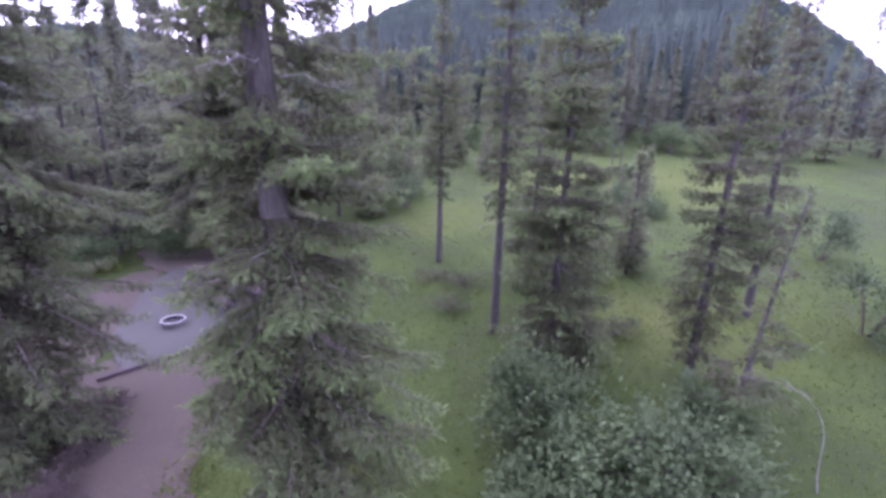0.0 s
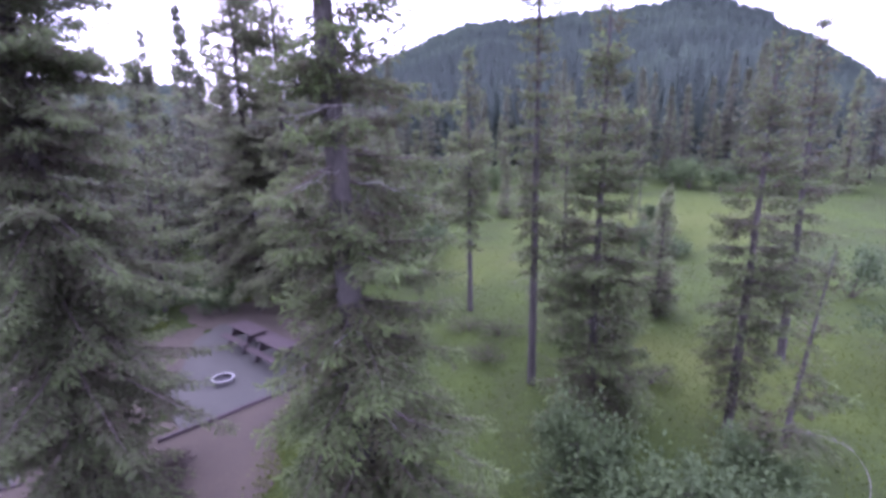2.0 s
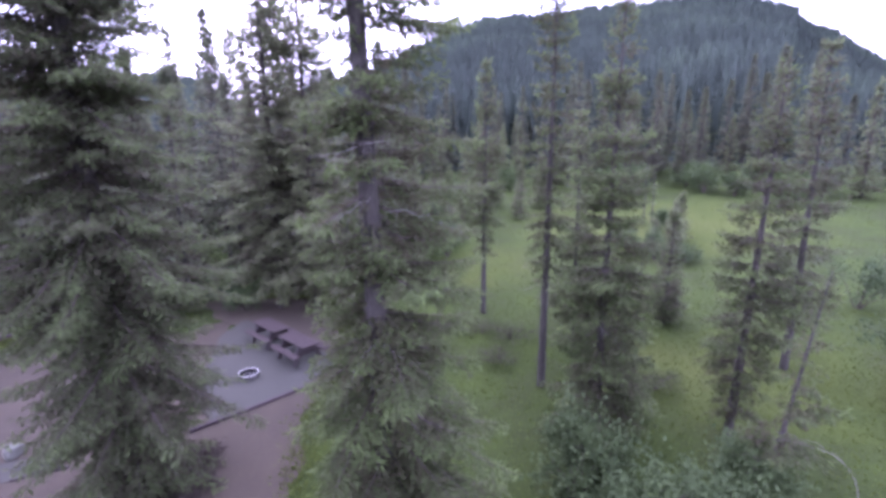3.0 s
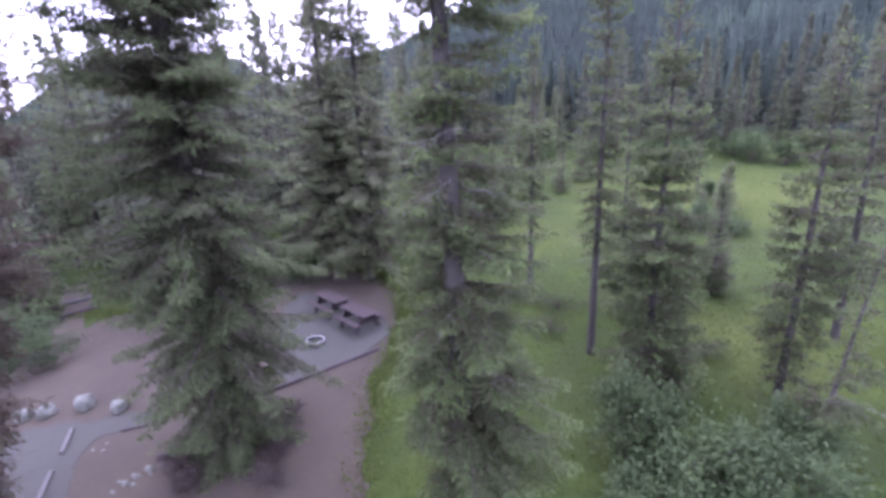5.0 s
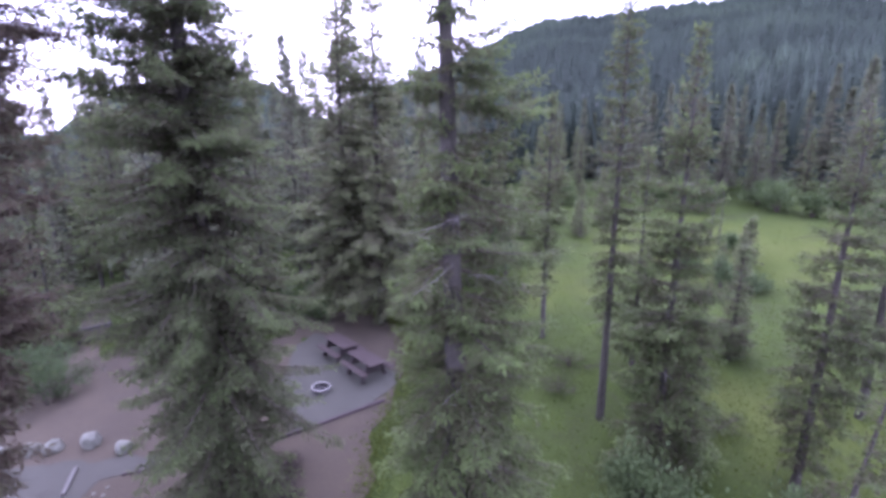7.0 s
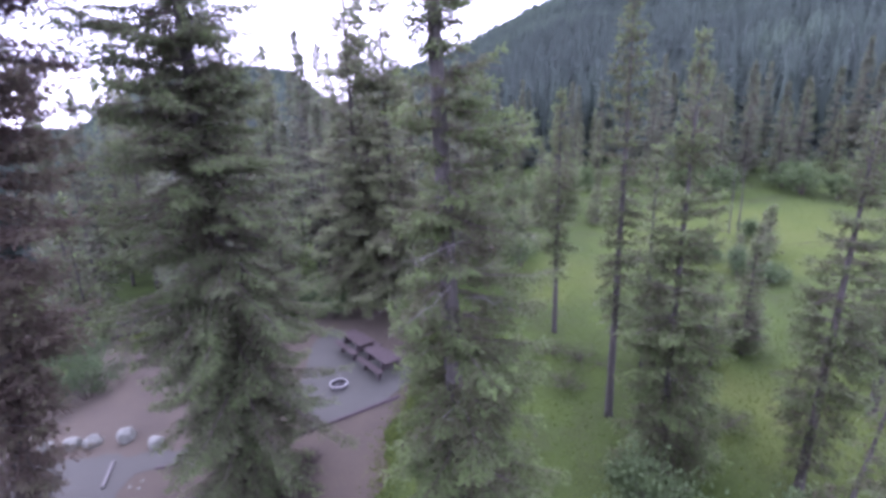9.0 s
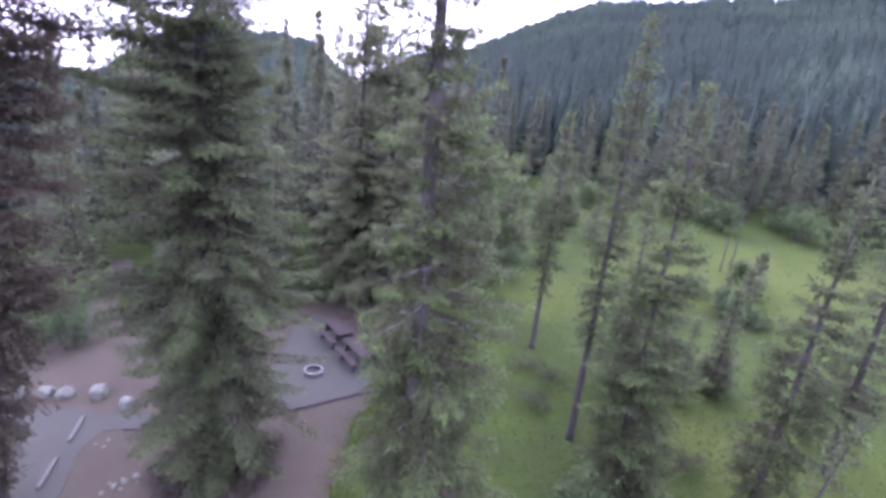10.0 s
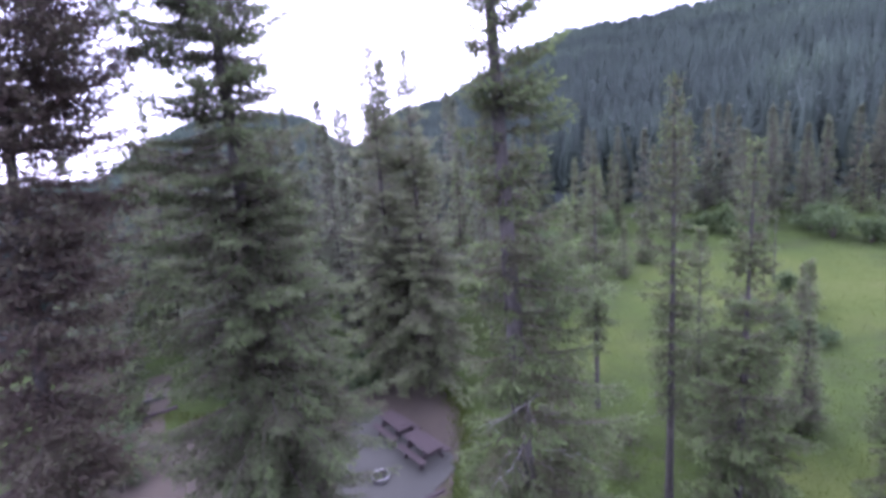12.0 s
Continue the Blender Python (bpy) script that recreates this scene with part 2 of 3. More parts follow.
def terrain(x, y):
    x, y = np.asarray(x, float), np.asarray(y, float)
    r = np.hypot(x, y) + 1e-6
    k = np.minimum(1, 62 / r)
    g = near_ground(x * k, y * k)
    s = np.clip((r - 62) / (520 - 62), 0, 1)
    rise = (9 + np.tan(np.radians(skyline(np.degrees(np.arctan2(x, y))))) * 520 - g) * s ** 1.25
    far = np.clip((r - 520) / 1500, 0, 1)
    return g + rise * (1 - far) ** 2


def gz(x, y):
    return float(terrain(x, y))


def meadow_mask(x, y):
    a = 1 - ((x - 13) / 15) ** 2 - ((y - 33) / 13) ** 2
    b = 1 - ((x - 1) / 5.5) ** 2 - ((y - 26) / 7) ** 2
    c = 1 - ((x - 9) / 8) ** 2 - ((y - 14) / 6) ** 2
    d = 1 - ((x + 2.2) / 3.4) ** 2 - ((y - 9) / 10) ** 2
    return np.clip(np.maximum(np.maximum(a, b * 0.8), np.maximum(c * 0.8, d * 0.7)), 0, 1) * 0.75


def axis(lo, hi, step, far, growth):
    a = list(np.arange(lo, hi + 1e-6, step))
    d = step
    while a[-1] < far:
        d *= growth
        a.append(a[-1] + d)
    d = step
    while a[0] > -far:
        d *= growth
        a.insert(0, a[0] - d)
    return np.array(a)


xs, ys = axis(-34, 30, 0.5, 3200, 1.12), axis(-8, 56, 0.5, 3200, 1.12)
X, Y = np.meshgrid(xs, ys)
Z = terrain(X, Y)
nx, ny = len(xs), len(ys)
ii, jj = np.meshgrid(np.arange(nx - 1), np.arange(ny - 1))
ii = (jj * nx + ii).ravel()
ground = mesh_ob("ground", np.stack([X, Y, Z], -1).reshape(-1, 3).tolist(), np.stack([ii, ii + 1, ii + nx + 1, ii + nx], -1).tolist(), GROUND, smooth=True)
att = ground.data.attributes.new("meadow", "FLOAT", "POINT")
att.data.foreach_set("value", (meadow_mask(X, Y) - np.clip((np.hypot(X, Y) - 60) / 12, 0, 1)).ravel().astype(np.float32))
tagged(ground, "grassy meadow and forest floor rising into wooded hills", "ground", kind="structure")


def draped(name, outline, lift, material, label, category, ragged=0.12, thick=0.06):
    """A sheet that follows the ground inside an outline, with ragged edges and a rim that reaches into the soil."""
    pts = []
    for i, a in enumerate(outline):
        a, b = Vector(a), Vector(outline[(i + 1) % len(outline)])
        n = max(1, int((b - a).length / 0.18))
        side = (b - a).normalized().orthogonal()
        for k in range(n):
            p = a.lerp(b, k / n)
            pts.append(p + side * ragged * 2 * noise.fractal(Vector((p.x * 0.9, p.y * 0.9, lift * 50)), 1.0, 2.0, 3))
    bm = bmesh.new()
    bm.faces.new([bm.verts.new((p.x, p.y, 0)) for p in pts])
    lo, hi = [min(p[i] for p in pts) for i in (0, 1)], [max(p[i] for p in pts) for i in (0, 1)]
    for i in (0, 1):
        for c in np.arange(lo[i] + 0.5, hi[i], 0.5):
            co, no = [0, 0, 0], [0, 0, 0]
            co[i], no[i] = c, 1
            bmesh.ops.bisect_plane(bm, geom=bm.verts[:] + bm.edges[:] + bm.faces[:], plane_co=co, plane_no=no)
    rim = [e for e in bm.edges if e.is_boundary]
    for v in bm.verts:
        v.co.z = gz(v.co.x, v.co.y) + lift
    low = bmesh.ops.extrude_edge_only(bm, edges=rim)["geom"]
    for v in low:
        if isinstance(v, bmesh.types.BMVert):
            v.co.z -= thick
    bmesh.ops.recalc_face_normals(bm, faces=bm.faces)
    ob = part(name, bm, material)
    return tagged(ob, label, category, kind="structure")


draped("dirt_yard", [(-21.5, 19.6), (-18.6, 20.2), (-15.8, 19.6), (-13.9, 18.6), (-13.0, 18.6), (-11.4, 19.7), (-10.2, 17.5), (-9.2, 12.2),
                     (-5.2, 15.4), (-5.2, 12.0), (-4.8, 10.2), (-4.3, 7.5), (-3.9, 3.0), (-4.6, -3.0), (-9.0, -4.0), (-16.0, 1.0), (-20.5, 7.5), (-22.5, 12.0), (-23.5, 16.5)][::-1],
       0.03, DIRT, "trodden brown earth of the yard and footpath", "dirt path", 0.2)
draped("gravel_pad", [(-8.2, 11.8), (-7.2, 12.55), (-5.8, 13.8), (-5.3, 15.1), (-5.6, 15.9), (-7.4, 17.3), (-9.3, 18.7), (-10.6, 19.4), (-11.0, 18.2), (-10.3, 15.9), (-9.7, 13.5)],
       0.06, GRAVEL, "grey gravel pad round the fire ring and tables", "gravel pad", 0.08)
draped("forest_floor", [(-5.1, 15.3), (-5.3, 17.4), (-6.0, 19.4), (-7.6, 21.4), (-10.2, 22.0), (-11.6, 21.2), (-13.4, 22.6), (-14.0, 22.2), (-12.2, 19.8), (-10.9, 19.0), (-9.3, 18.5), (-7.4, 17.1), (-5.7, 15.6)],
       0.045, DIRT, "bare brown earth under the spruces behind the tables", "forest floor", 0.12)
draped("parking_pavement", [(-18.6, 10.0), (-16.4, 10.35), (-13.2, 10.55), (-11.9, 10.75), (-11.6, 10.2), (-13.4, 9.5), (-13.1, 8.3), (-12.2, 6.8), (-10.9, 3.5), (-11.5, -1.0), (-15.0, 1.0), (-18.0, 5.0)][::-1],
       0.044, ASPHALT, "pale worn asphalt of the parking bay", "pavement", 0.13)
draped("trail", [(-21.2, 17.2), (-22.6, 16.4), (-25.0, 18.8), (-28.0, 22.6), (-31.0, 26.0), (-30.0, 26.8), (-26.6, 23.4), (-23.6, 19.8)],
       0.028, DIRT, "narrow earth trail into the trees", "trail", 0.15)


# ---- conifers ----
def sprays(P, D, length, width, rng):
    """Kite-shaped needle sprays rooted at P along D."""
    n = len(P)
    D = D / np.linalg.norm(D, axis=1, keepdims=True)
    W = np.cross(D, rng.normal(size=(n, 3)) * 0.4 + np.array([0, 0, 1.0]))
    W /= np.linalg.norm(W, axis=1, keepdims=True) + 1e-9
    N = np.cross(W, D)
    L, w = length[:, None], width[:, None]
    mid = P + D * L * 0.45 + N * L * rng.uniform(-0.10, 0.16, (n, 1))
    return np.stack([P, mid + W * w, P + D * L, mid - W * w], 1)


def conifer_parts(height, radius, low, trunk_r, seed, k=1.0, gap=0.27, per=5, fullness=1.0, droop=0.25, taper=0.75, lean=(0, 0), bare=0.22, hole=0.0, window=None, fine=1.0, skew=0.0, slim=1.0, foot=0.1, base=0.45, skew_top=None, thin_top=0.0, layered=0.6):
    """Trunk path, limb paths and needle quads of one spruce, from its foot. k coarsens the sprays; bare: leafless share of each limb;
    window: (z0, z1, azimuth) where most limbs are missing on one side."""
    rng = np.random.default_rng(seed)
    wob = rng.uniform(-1, 1, 4)

    def axis_at(z):
        u = z / height
        return np.array([lean[0] * u + 0.05 * wob[0] * math.sin(3 * u + wob[1] * 3), lean[1] * u + 0.05 * wob[2] * math.sin(4 * u + wob[3] * 3), z])

    trunk = [(axis_at(z) - np.array([0, 0, 0.25 if z == 0 else 0]), max(0.012, trunk_r * (1.25 if z == 0 else 1) * (1 - z / height) ** 0.85 * (1 + (0.07 * math.sin(z * 7.3 + seed) * math.sin(z * 2.9) if z else 0)) + 0.01)) for z in np.linspace(0, height, 49)]
    limbs, P, D, LL, WW, TT = [], [], [], [], [], []
    z = low
    while z < height - 0.12:
        u = (z - low) / (height - low)
        prof = min(1.0, (1 - u) ** taper * 1.2) * (base + (1 - base) * min(1, u / foot)) * (1 + 0.10 * math.sin(z * 2.1 + seed) + 0.10 * math.sin(z * 5.3 + 2 * seed))
        n = max(3, int(rng.poisson(per)))
        a0 = rng.uniform(0, 6.28)
        for b in range(n):
            az = a0 + 6.283 * b / n + rng.uniform(-0.45, 0.45)
            if rng.random() < hole + thin_top * u:
                continue
            if window and window[0] < z < window[1] and math.cos(az - window[2]) > 0.35 and rng.random() < 0.3:
                continue
            L = max(0.14, radius * prof * rng.uniform(0.55, 1.15) * (1 + (skew if skew_top is None else skew + (skew_top - skew) * u * u) * math.cos(az)))
            d, s = np.array([math.cos(az), math.sin(az), 0]), np.array([-math.sin(az), math.cos(az), 0])
            rise = (0.50 * u ** 1.5 - droop * (1 - u)) + rng.uniform(-0.5, 0.47) * layered
            root = axis_at(z + rng.uniform(-1, 1) * layered * gap)
            sway = rng.uniform(-0.2, 0.2)
            bough = rng.uniform(0.0, 0.55)

            def spine(q):
                return root + d * (L * q) + s * (L * sway * q * q) + np.array([0, 0, L * (rise * q - 0.28 * (1 - u) * q * q + 0.24 * q ** 3)])

            if k < 2.2:
                limbs.append([(spine(q), max(0.003, 0.006 + 0.007 * L) * (1.05 - q)) for q in ((0, 0.4, 0.75, 1.0) if k < 1.4 else (0, 0.6, 1.0))])
            m = max(3, int(L / (0.085 * k * fine)))
            for q in np.linspace(bare, 1.0, m):
                p = spine(q)
                fwd = spine(min(1, q + 0.05)) - spine(q - 0.05)
                fwd /= np.linalg.norm(fwd)
                tl = min(0.60, 0.44 * L + 0.06) * (1.08 - q) ** 0.6 * rng.uniform(0.5, 1.25) * min(1, 0.4 + q * 1.8)
                for side in (-1, 1, 0):
                    if rng.random() > fullness * (1 if side else 0.55):
                        continue
                    # side twigs, and some that hang below the limb
                    td = fwd * 0.7 + s * side * 0.8 + np.array([0, 0, (-0.30 if side else -0.9) + 0.35 * u])
                    td /= np.linalg.norm(td)
                    tw = tl * (1 if side else 0.6)
                    c = max(1, int(tw / (0.042 * k * fine)))
                    f = ((np.arange(c) + rng.uniform(0, 0.8, c)) / c) ** 0.7
                    shade = rng.uniform(-0.3, 0.3)
                    pp = p + np.outer(f * tw, td) + np.outer(f * f, [0, 0, -0.18 * tw]) + rng.normal(size=(c, 3)) * 0.012 * k
                    P.append(pp)
                    D.append(td + rng.normal(size=(c, 3)) * 0.5 + np.array([0, 0, -0.08]))
                    LL.append(rng.uniform(0.085, 0.17, c) * k * (0.9 + 0.35 * q) * (1 - (0.35 * u if k > 1.25 else 0)))
                    WW.append(rng.uniform(0.019, 0.035, c) * k * slim * (1.08 - 0.25 * q))
                    # tone rises towards the tips: pale new growth plus painted-in inner shade
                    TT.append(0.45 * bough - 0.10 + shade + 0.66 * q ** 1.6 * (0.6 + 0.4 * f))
        z += gap * rng.uniform(0.7, 1.3) * (1 if u < 0.7 else 0.6)
    t = axis_at(height)
    for _ in range(10):
        P.append((t - np.array([0, 0, rng.uniform(0, 0.4)]))[None])
        D.append(np.array([[rng.normal() * 0.4, rng.normal() * 0.4, 1.0]]))
        LL.append(np.array([0.2 * k ** 0.5]))
        WW.append(np.array([0.025 * k ** 0.5]))
        TT.append(np.array([0.4]))
    P, D, LL, WW = np.concatenate(P), np.concatenate(D), np.concatenate(LL), np.concatenate(WW)
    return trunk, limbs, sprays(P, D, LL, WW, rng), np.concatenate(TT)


def dead_branch(points, r0):
    n = len(points)
    return [(p, r0 * (1 - 0.85 * i / (n - 1))) for i, p in enumerate(points)]


def dead_wood(count, z0, z1, reach, seed):
    """Short bare twigs that stay on a spruce's lower trunk."""
    g = np.random.default_rng(seed)
    out = []
    for _ in range(count):
        a, z, L = g.uniform(0, 6.283), g.uniform(z0, z1), reach * g.uniform(0.35, 1.0)
        d = np.array([math.cos(a), math.sin(a), 0])
        p0, p1 = np.array([0, 0, z]), d * L * 0.55 + np.array([0, 0, z - 0.05 * L])
        p2 = d * L + np.array([g.normal() * 0.08, g.normal() * 0.08, z - L * g.uniform(0.1, 0.5)])
        out.append([(p0, 0.007), (p1, 0.005), (p2, 0.002)])
        if L > 0.3:
            out.append([(p1, 0.004), (p1 + (p2 - p1) * 0.6 + np.array([-d[1], d[0], 0.1]) * L * 0.3, 0.002)])
    return out


def conifer(x, y, top, radius, low, trunk_r, seed, label, needles=None, name="spruce_tree", dead=(), group="", twigs=None, **kw):
    z0 = gz(x, y)
    e = thing(name, pose(x, y, z0), label, "tree", group)
    trunk, limbs, kites, tones = conifer_parts(top - z0, radius, low, trunk_r, seed, **kw)
    part_mesh = mesh_ob("trunk", *tubes([trunk], 12), BARK, e, smooth=True)
    if limbs:
        tagged(mesh_ob("branchwork", *tubes(limbs, 3), TWIG, e), kind="stuff")
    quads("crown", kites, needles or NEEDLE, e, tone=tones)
    if twigs:
        tagged(mesh_ob("twigwork", *tubes(dead_wood(*twigs, seed), 3), TWIG, e), kind="stuff")
    for d in dead:
        mesh_ob("dead_branch", *tubes([dead_branch(q, r) for q, r in d], 5), DEADWOOD, e, "bare grey dead branch")
    return e


def fork_branch(rng_seed, z, az, length, drop=0.3, twigs=4, r=0.012):
    """A bare limb with crooked side twigs, in the tree's own space."""
    rng = np.random.default_rng(rng_seed)
    d, s = np.array([math.cos(az), math.sin(az), 0]), np.array([-math.sin(az), math.cos(az), 0])
    pts = []
    for i in range(10):
        q = i / 9
        pts.append(tuple(d * (0.15 + length * q) + s * (length * 0.14 * math.sin(4 * q + rng_seed)) + np.array([0.05 * rng.normal() * q, 0.05 * rng.normal() * q, z - drop * length * q * q + 0.05 * rng.normal()])))
    out = [(pts, r)]
    for t in range(2 * twigs):
        p = np.array(pts[1 + t % 6])
        side = d * rng.uniform(0.1, 0.8) + s * (1 if t % 2 else -1) * rng.uniform(0.3, 0.9) + np.array([0, 0, rng.uniform(-0.9, 0.35)])
        tl = length * rng.uniform(0.15, 0.5)
        q = [p, p + side * tl * 0.35 + rng.normal(size=3) * 0.03]
        q.append(q[1] + side * tl * 0.35 + rng.normal(size=3) * 0.07)
        q.append(q[2] + (side + np.array([0, 0, -0.6])) * tl * 0.3 + rng.normal(size=3) * 0.06)
        out.append(([tuple(v) for v in q], r * 0.5))
    return out


# tall spruce close ahead, with bare forked limbs
conifer(-1.5, 6.35, 19.0, 1.6, 1.0, 0.23, 11, "tall spruce with bare grey forked dead limbs among green boughs", NEEDLE_PALE, twigs=(150, 0.6, 15.0, 0.8), gap=0.27, per=6, k=0.8, droop=0.42, taper=0.8, bare=0.13, hole=0.16, skew=0.28, slim=1.0, window=(7.2, 9.0, -1.75), lean=(-0.5, 0.0),
        dead=[fork_branch(1, 8.6, 4.2, 1.4, 0.25, 5, 0.0065), fork_branch(2, 5.6, 4.5, 1.2, 0.55, 4, 0.006), fork_branch(3, 5.2, 5.1, 1.25, 0.6, 4, 0.006), fork_branch(4, 7.5, 3.0, 1.75, 0.3, 6, 0.0065), fork_branch(5, 7.6, 5.9, 1.3, 0.3, 2, 0.005), fork_branch(12, 7.8, 4.1, 1.5, 0.35, 5, 0.0065)])
# full spruce beside the footpath
conifer(-8.5, 9.0, 24.5, 2.55, 0.3, 0.26, 12, "very tall full spruce beside the footpath, boughs down to the ground", twigs=(90, 2.0, 15.0, 1.2), gap=0.26, per=11, k=0.98, droop=0.44, taper=0.42, bare=0.10, hole=0.04, skew=0.07, skew_top=-1.0, thin_top=0.62, foot=0.16, base=0.5, slim=0.85, lean=(-0.1, 0.1),
        dead=[fork_branch(6, 7.6, 5.6, 1.7, 0.4, 2, 0.009), fork_branch(7, 7.3, 4.4, 1.5, 0.6, 1, 0.008)])
# its brown needles and many twigs also carry the silhouette's darkness
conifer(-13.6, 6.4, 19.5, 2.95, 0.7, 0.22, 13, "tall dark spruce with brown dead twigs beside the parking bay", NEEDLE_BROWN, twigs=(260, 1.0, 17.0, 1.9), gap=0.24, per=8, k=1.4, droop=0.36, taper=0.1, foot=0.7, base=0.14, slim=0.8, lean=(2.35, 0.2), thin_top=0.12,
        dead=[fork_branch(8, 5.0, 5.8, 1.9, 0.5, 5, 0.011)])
# pair behind the picnic tables
conifer(-9.3, 20.7, 18.0, 2.5, 1.6, 0.17, 14, "slender tall spruce behind the picnic tables", NEEDLE_GREY, twigs=(60, 1.0, 12.0, 1.2), gap=0.26, per=6, k=1.4, droop=0.5, taper=0.82, hole=0.08, thin_top=0.12, slim=1.15, group="pair of spruces behind the tables")
conifer(-7.5, 20.5, 17.1, 2.4, 1.4, 0.16, 15, "slender spruce with full lower boughs behind the tables", NEEDLE_GREY, twigs=(60, 1.0, 11.0, 1.2), gap=0.26, per=6, k=1.4, droop=0.5, taper=0.82, hole=0.08, thin_top=0.12, slim=1.15, group="pair of spruces behind the tables")
# thin trees at the edge of the meadow
conifer(2.15, 13.5, 14.0, 0.85, 3.8, 0.12, 16, "thin sparse spruce with a bare dark lower trunk", NEEDLE_PALE, twigs=(26, 0.8, 4.4, 0.9), gap=0.36, per=7, k=1.1, droop=0.3, taper=0.5, bare=0.12, hole=0.14, foot=0.5, base=0.65, layered=0.2,
        dead=[fork_branch(9, 4.2, 3.6, 0.8, 0.3, 3, 0.01), fork_branch(10, 3.4, 2.9, 0.7, 0.3, 2, 0.008)])
conifer(3.35, 11.2, 12.1, 1.45, 0.6, 0.11, 17, "slender spruce with pale sage-green boughs", NEEDLE_PALE, twigs=(16, 0.3, 2.0, 0.8), gap=0.40, per=9, k=1.0, droop=0.30, taper=0.8, hole=0.1, foot=0.04, base=0.8, layered=0.2,
        dead=[fork_branch(11, 3.1, 4.9, 0.8, 0.2, 3, 0.012)])
conifer(0.4, 19.3, 11.4, 1.2, 3.0, 0.11, 18, "slim spruce with bare lower trunk standing in the meadow", NEEDLE_PALE, twigs=(16, 0.8, 3.6, 0.7), gap=0.4, per=8, k=1.3, taper=0.7, foot=0.45, base=0.35, layered=0.3)
conifer(7.6, 17.7, 5.8, 0.8, 0.3, 0.07, 19, "small bushy young spruce in the meadow", gap=0.26, per=8, k=1.1, taper=0.85, droop=0.1, layered=0.2)
conifer(6.7, 10.85, 10.3, 1.35, 1.0, 0.11, 20, "leaning spruce with broad green boughs beside the meadow", NEEDLE_PALE, twigs=(90, 0.4, 7.0, 1.1), gap=0.42, per=9, k=1.0, taper=0.8, foot=0.3, hole=0.12, fullness=0.85, layered=0.2, lean=(0.7, 0.7))
conifer(10.1, 14.2, 10.9, 0.95, 2.0, 0.12, 21, "dark spruce with thinning snag top", twigs=(70, 0.5, 8.5, 0.8), gap=0.40, per=7, k=1.2, taper=0.6, hole=0.1, layered=0.2)
conifer(5.85, 8.1, 5.6, 0.75, 1.6, 0.06, 22, "thin leaning young spruce among shrubs", NEEDLE_PALE, twigs=(16, 0.3, 2.2, 0.6), gap=0.25, per=4, k=1.1, lean=(1.5, 0.9), hole=0.3)
conifer(3.7, 16.6, 9.2, 1.1, 0.9, 0.09, 23, "slim young spruce with brownish lower boughs", NEEDLE_PALE, twigs=(24, 0.4, 3.2, 0.7), gap=0.34, per=7, k=1.2, taper=0.8, hole=0.15, layered=0.25)
conifer(6.2, 16.8, 4.4, 0.6, 0.4, 0.05, 24, "slim spruce sapling in the grass", NEEDLE_PALE, gap=0.24, per=5, k=1.3)


conifer(-30.6, 29.4, 17.7, 2.0, 2.0, 0.16, 25, "pointed spruce rising above the woods", gap=0.4, per=5, k=2.2, taper=0.8)
conifer(-34.5, 31.0, 14.5, 1.8, 2.0, 0.15, 26, "pointed spruce rising above the woods", gap=0.4, per=5, k=2.2, taper=0.8)


for i, (x, y, h, r) in enumerate(((11.4, 27.0, 2.4, 0.55), (12.4, 28.6, 3.0, 0.6), (10.3, 26.6, 2.0, 0.5), (12.9, 30.2, 2.2, 0.5), (3.6, 36.0, 4.2, 0.8), (-1.6, 30.5, 5.0, 0.9), (5.6, 39.5, 4.6, 0.9), (1.4, 41.0, 6.0, 1.1), (-2.8, 32.4, 7.0, 1.2), (-4.3, 29.6, 8.2, 1.4), (-0.6, 36.5, 6.4, 1.1), (-3.4, 26.2, 6.6, 1.2), (3.4, 37.2, 2.6, 0.5))):
    conifer(x, y, gz(x, y) + h, r, 0.15, 0.035, 100 + i, "young spruce standing in the meadow grass", NEEDLE, group="young spruces in the meadow", gap=0.2, per=5, k=1.7, taper=0.9, droop=0.1)


# ---- woods in the middle distance ----
def woods_ok(x, y):
    if meadow_mask(x, y) > 0.02 or (-24 < x < -3 and y < 19.5) or (-31 < x < -19 and 15 < y < 27 and abs(y - (x * -0.95 - 2.6)) < 2.2):
        return False
    return not (-13.5 < x < -4.5 and y < 23) and not (-3 < x < 12 and y < 24)


kinds = []
for s, (h, r, low, needles) in enumerate([(13, 1.7, 1.0, NEEDLE_WOOD), (15, 1.9, 1.5, NEEDLE_WOOD), (11, 1.5, 0.6, NEEDLE), (16, 1.6, 2.5, NEEDLE_WOOD)]):
    kinds.append((h, conifer_parts(h, r, low, 0.13, 40 + s, k=3.1, gap=0.5, per=5, droop=0.42, taper=0.85, slim=1.3), needles))
rng = random.Random(5)
# unseen spruces added behind and beside the camera to block sky light
SKY_BLOCKERS = ((-17, -4), (-20.5, 1.5), (-24, 6.5), (-14, -8), (-9, -9), (-4, -11), (2, -10), (7, -9), (12, -4), (15, 2), (-19, -10), (-23, -4), (-27, 2), (17, -8), (18, 6), (-12, -14), (-28, 9))
spots, firsts = [*SKY_BLOCKERS, (-17.5, 19.5), (-14.8, 22.2), (-20.5, 21.8), (-13.2, 25.0)], {}
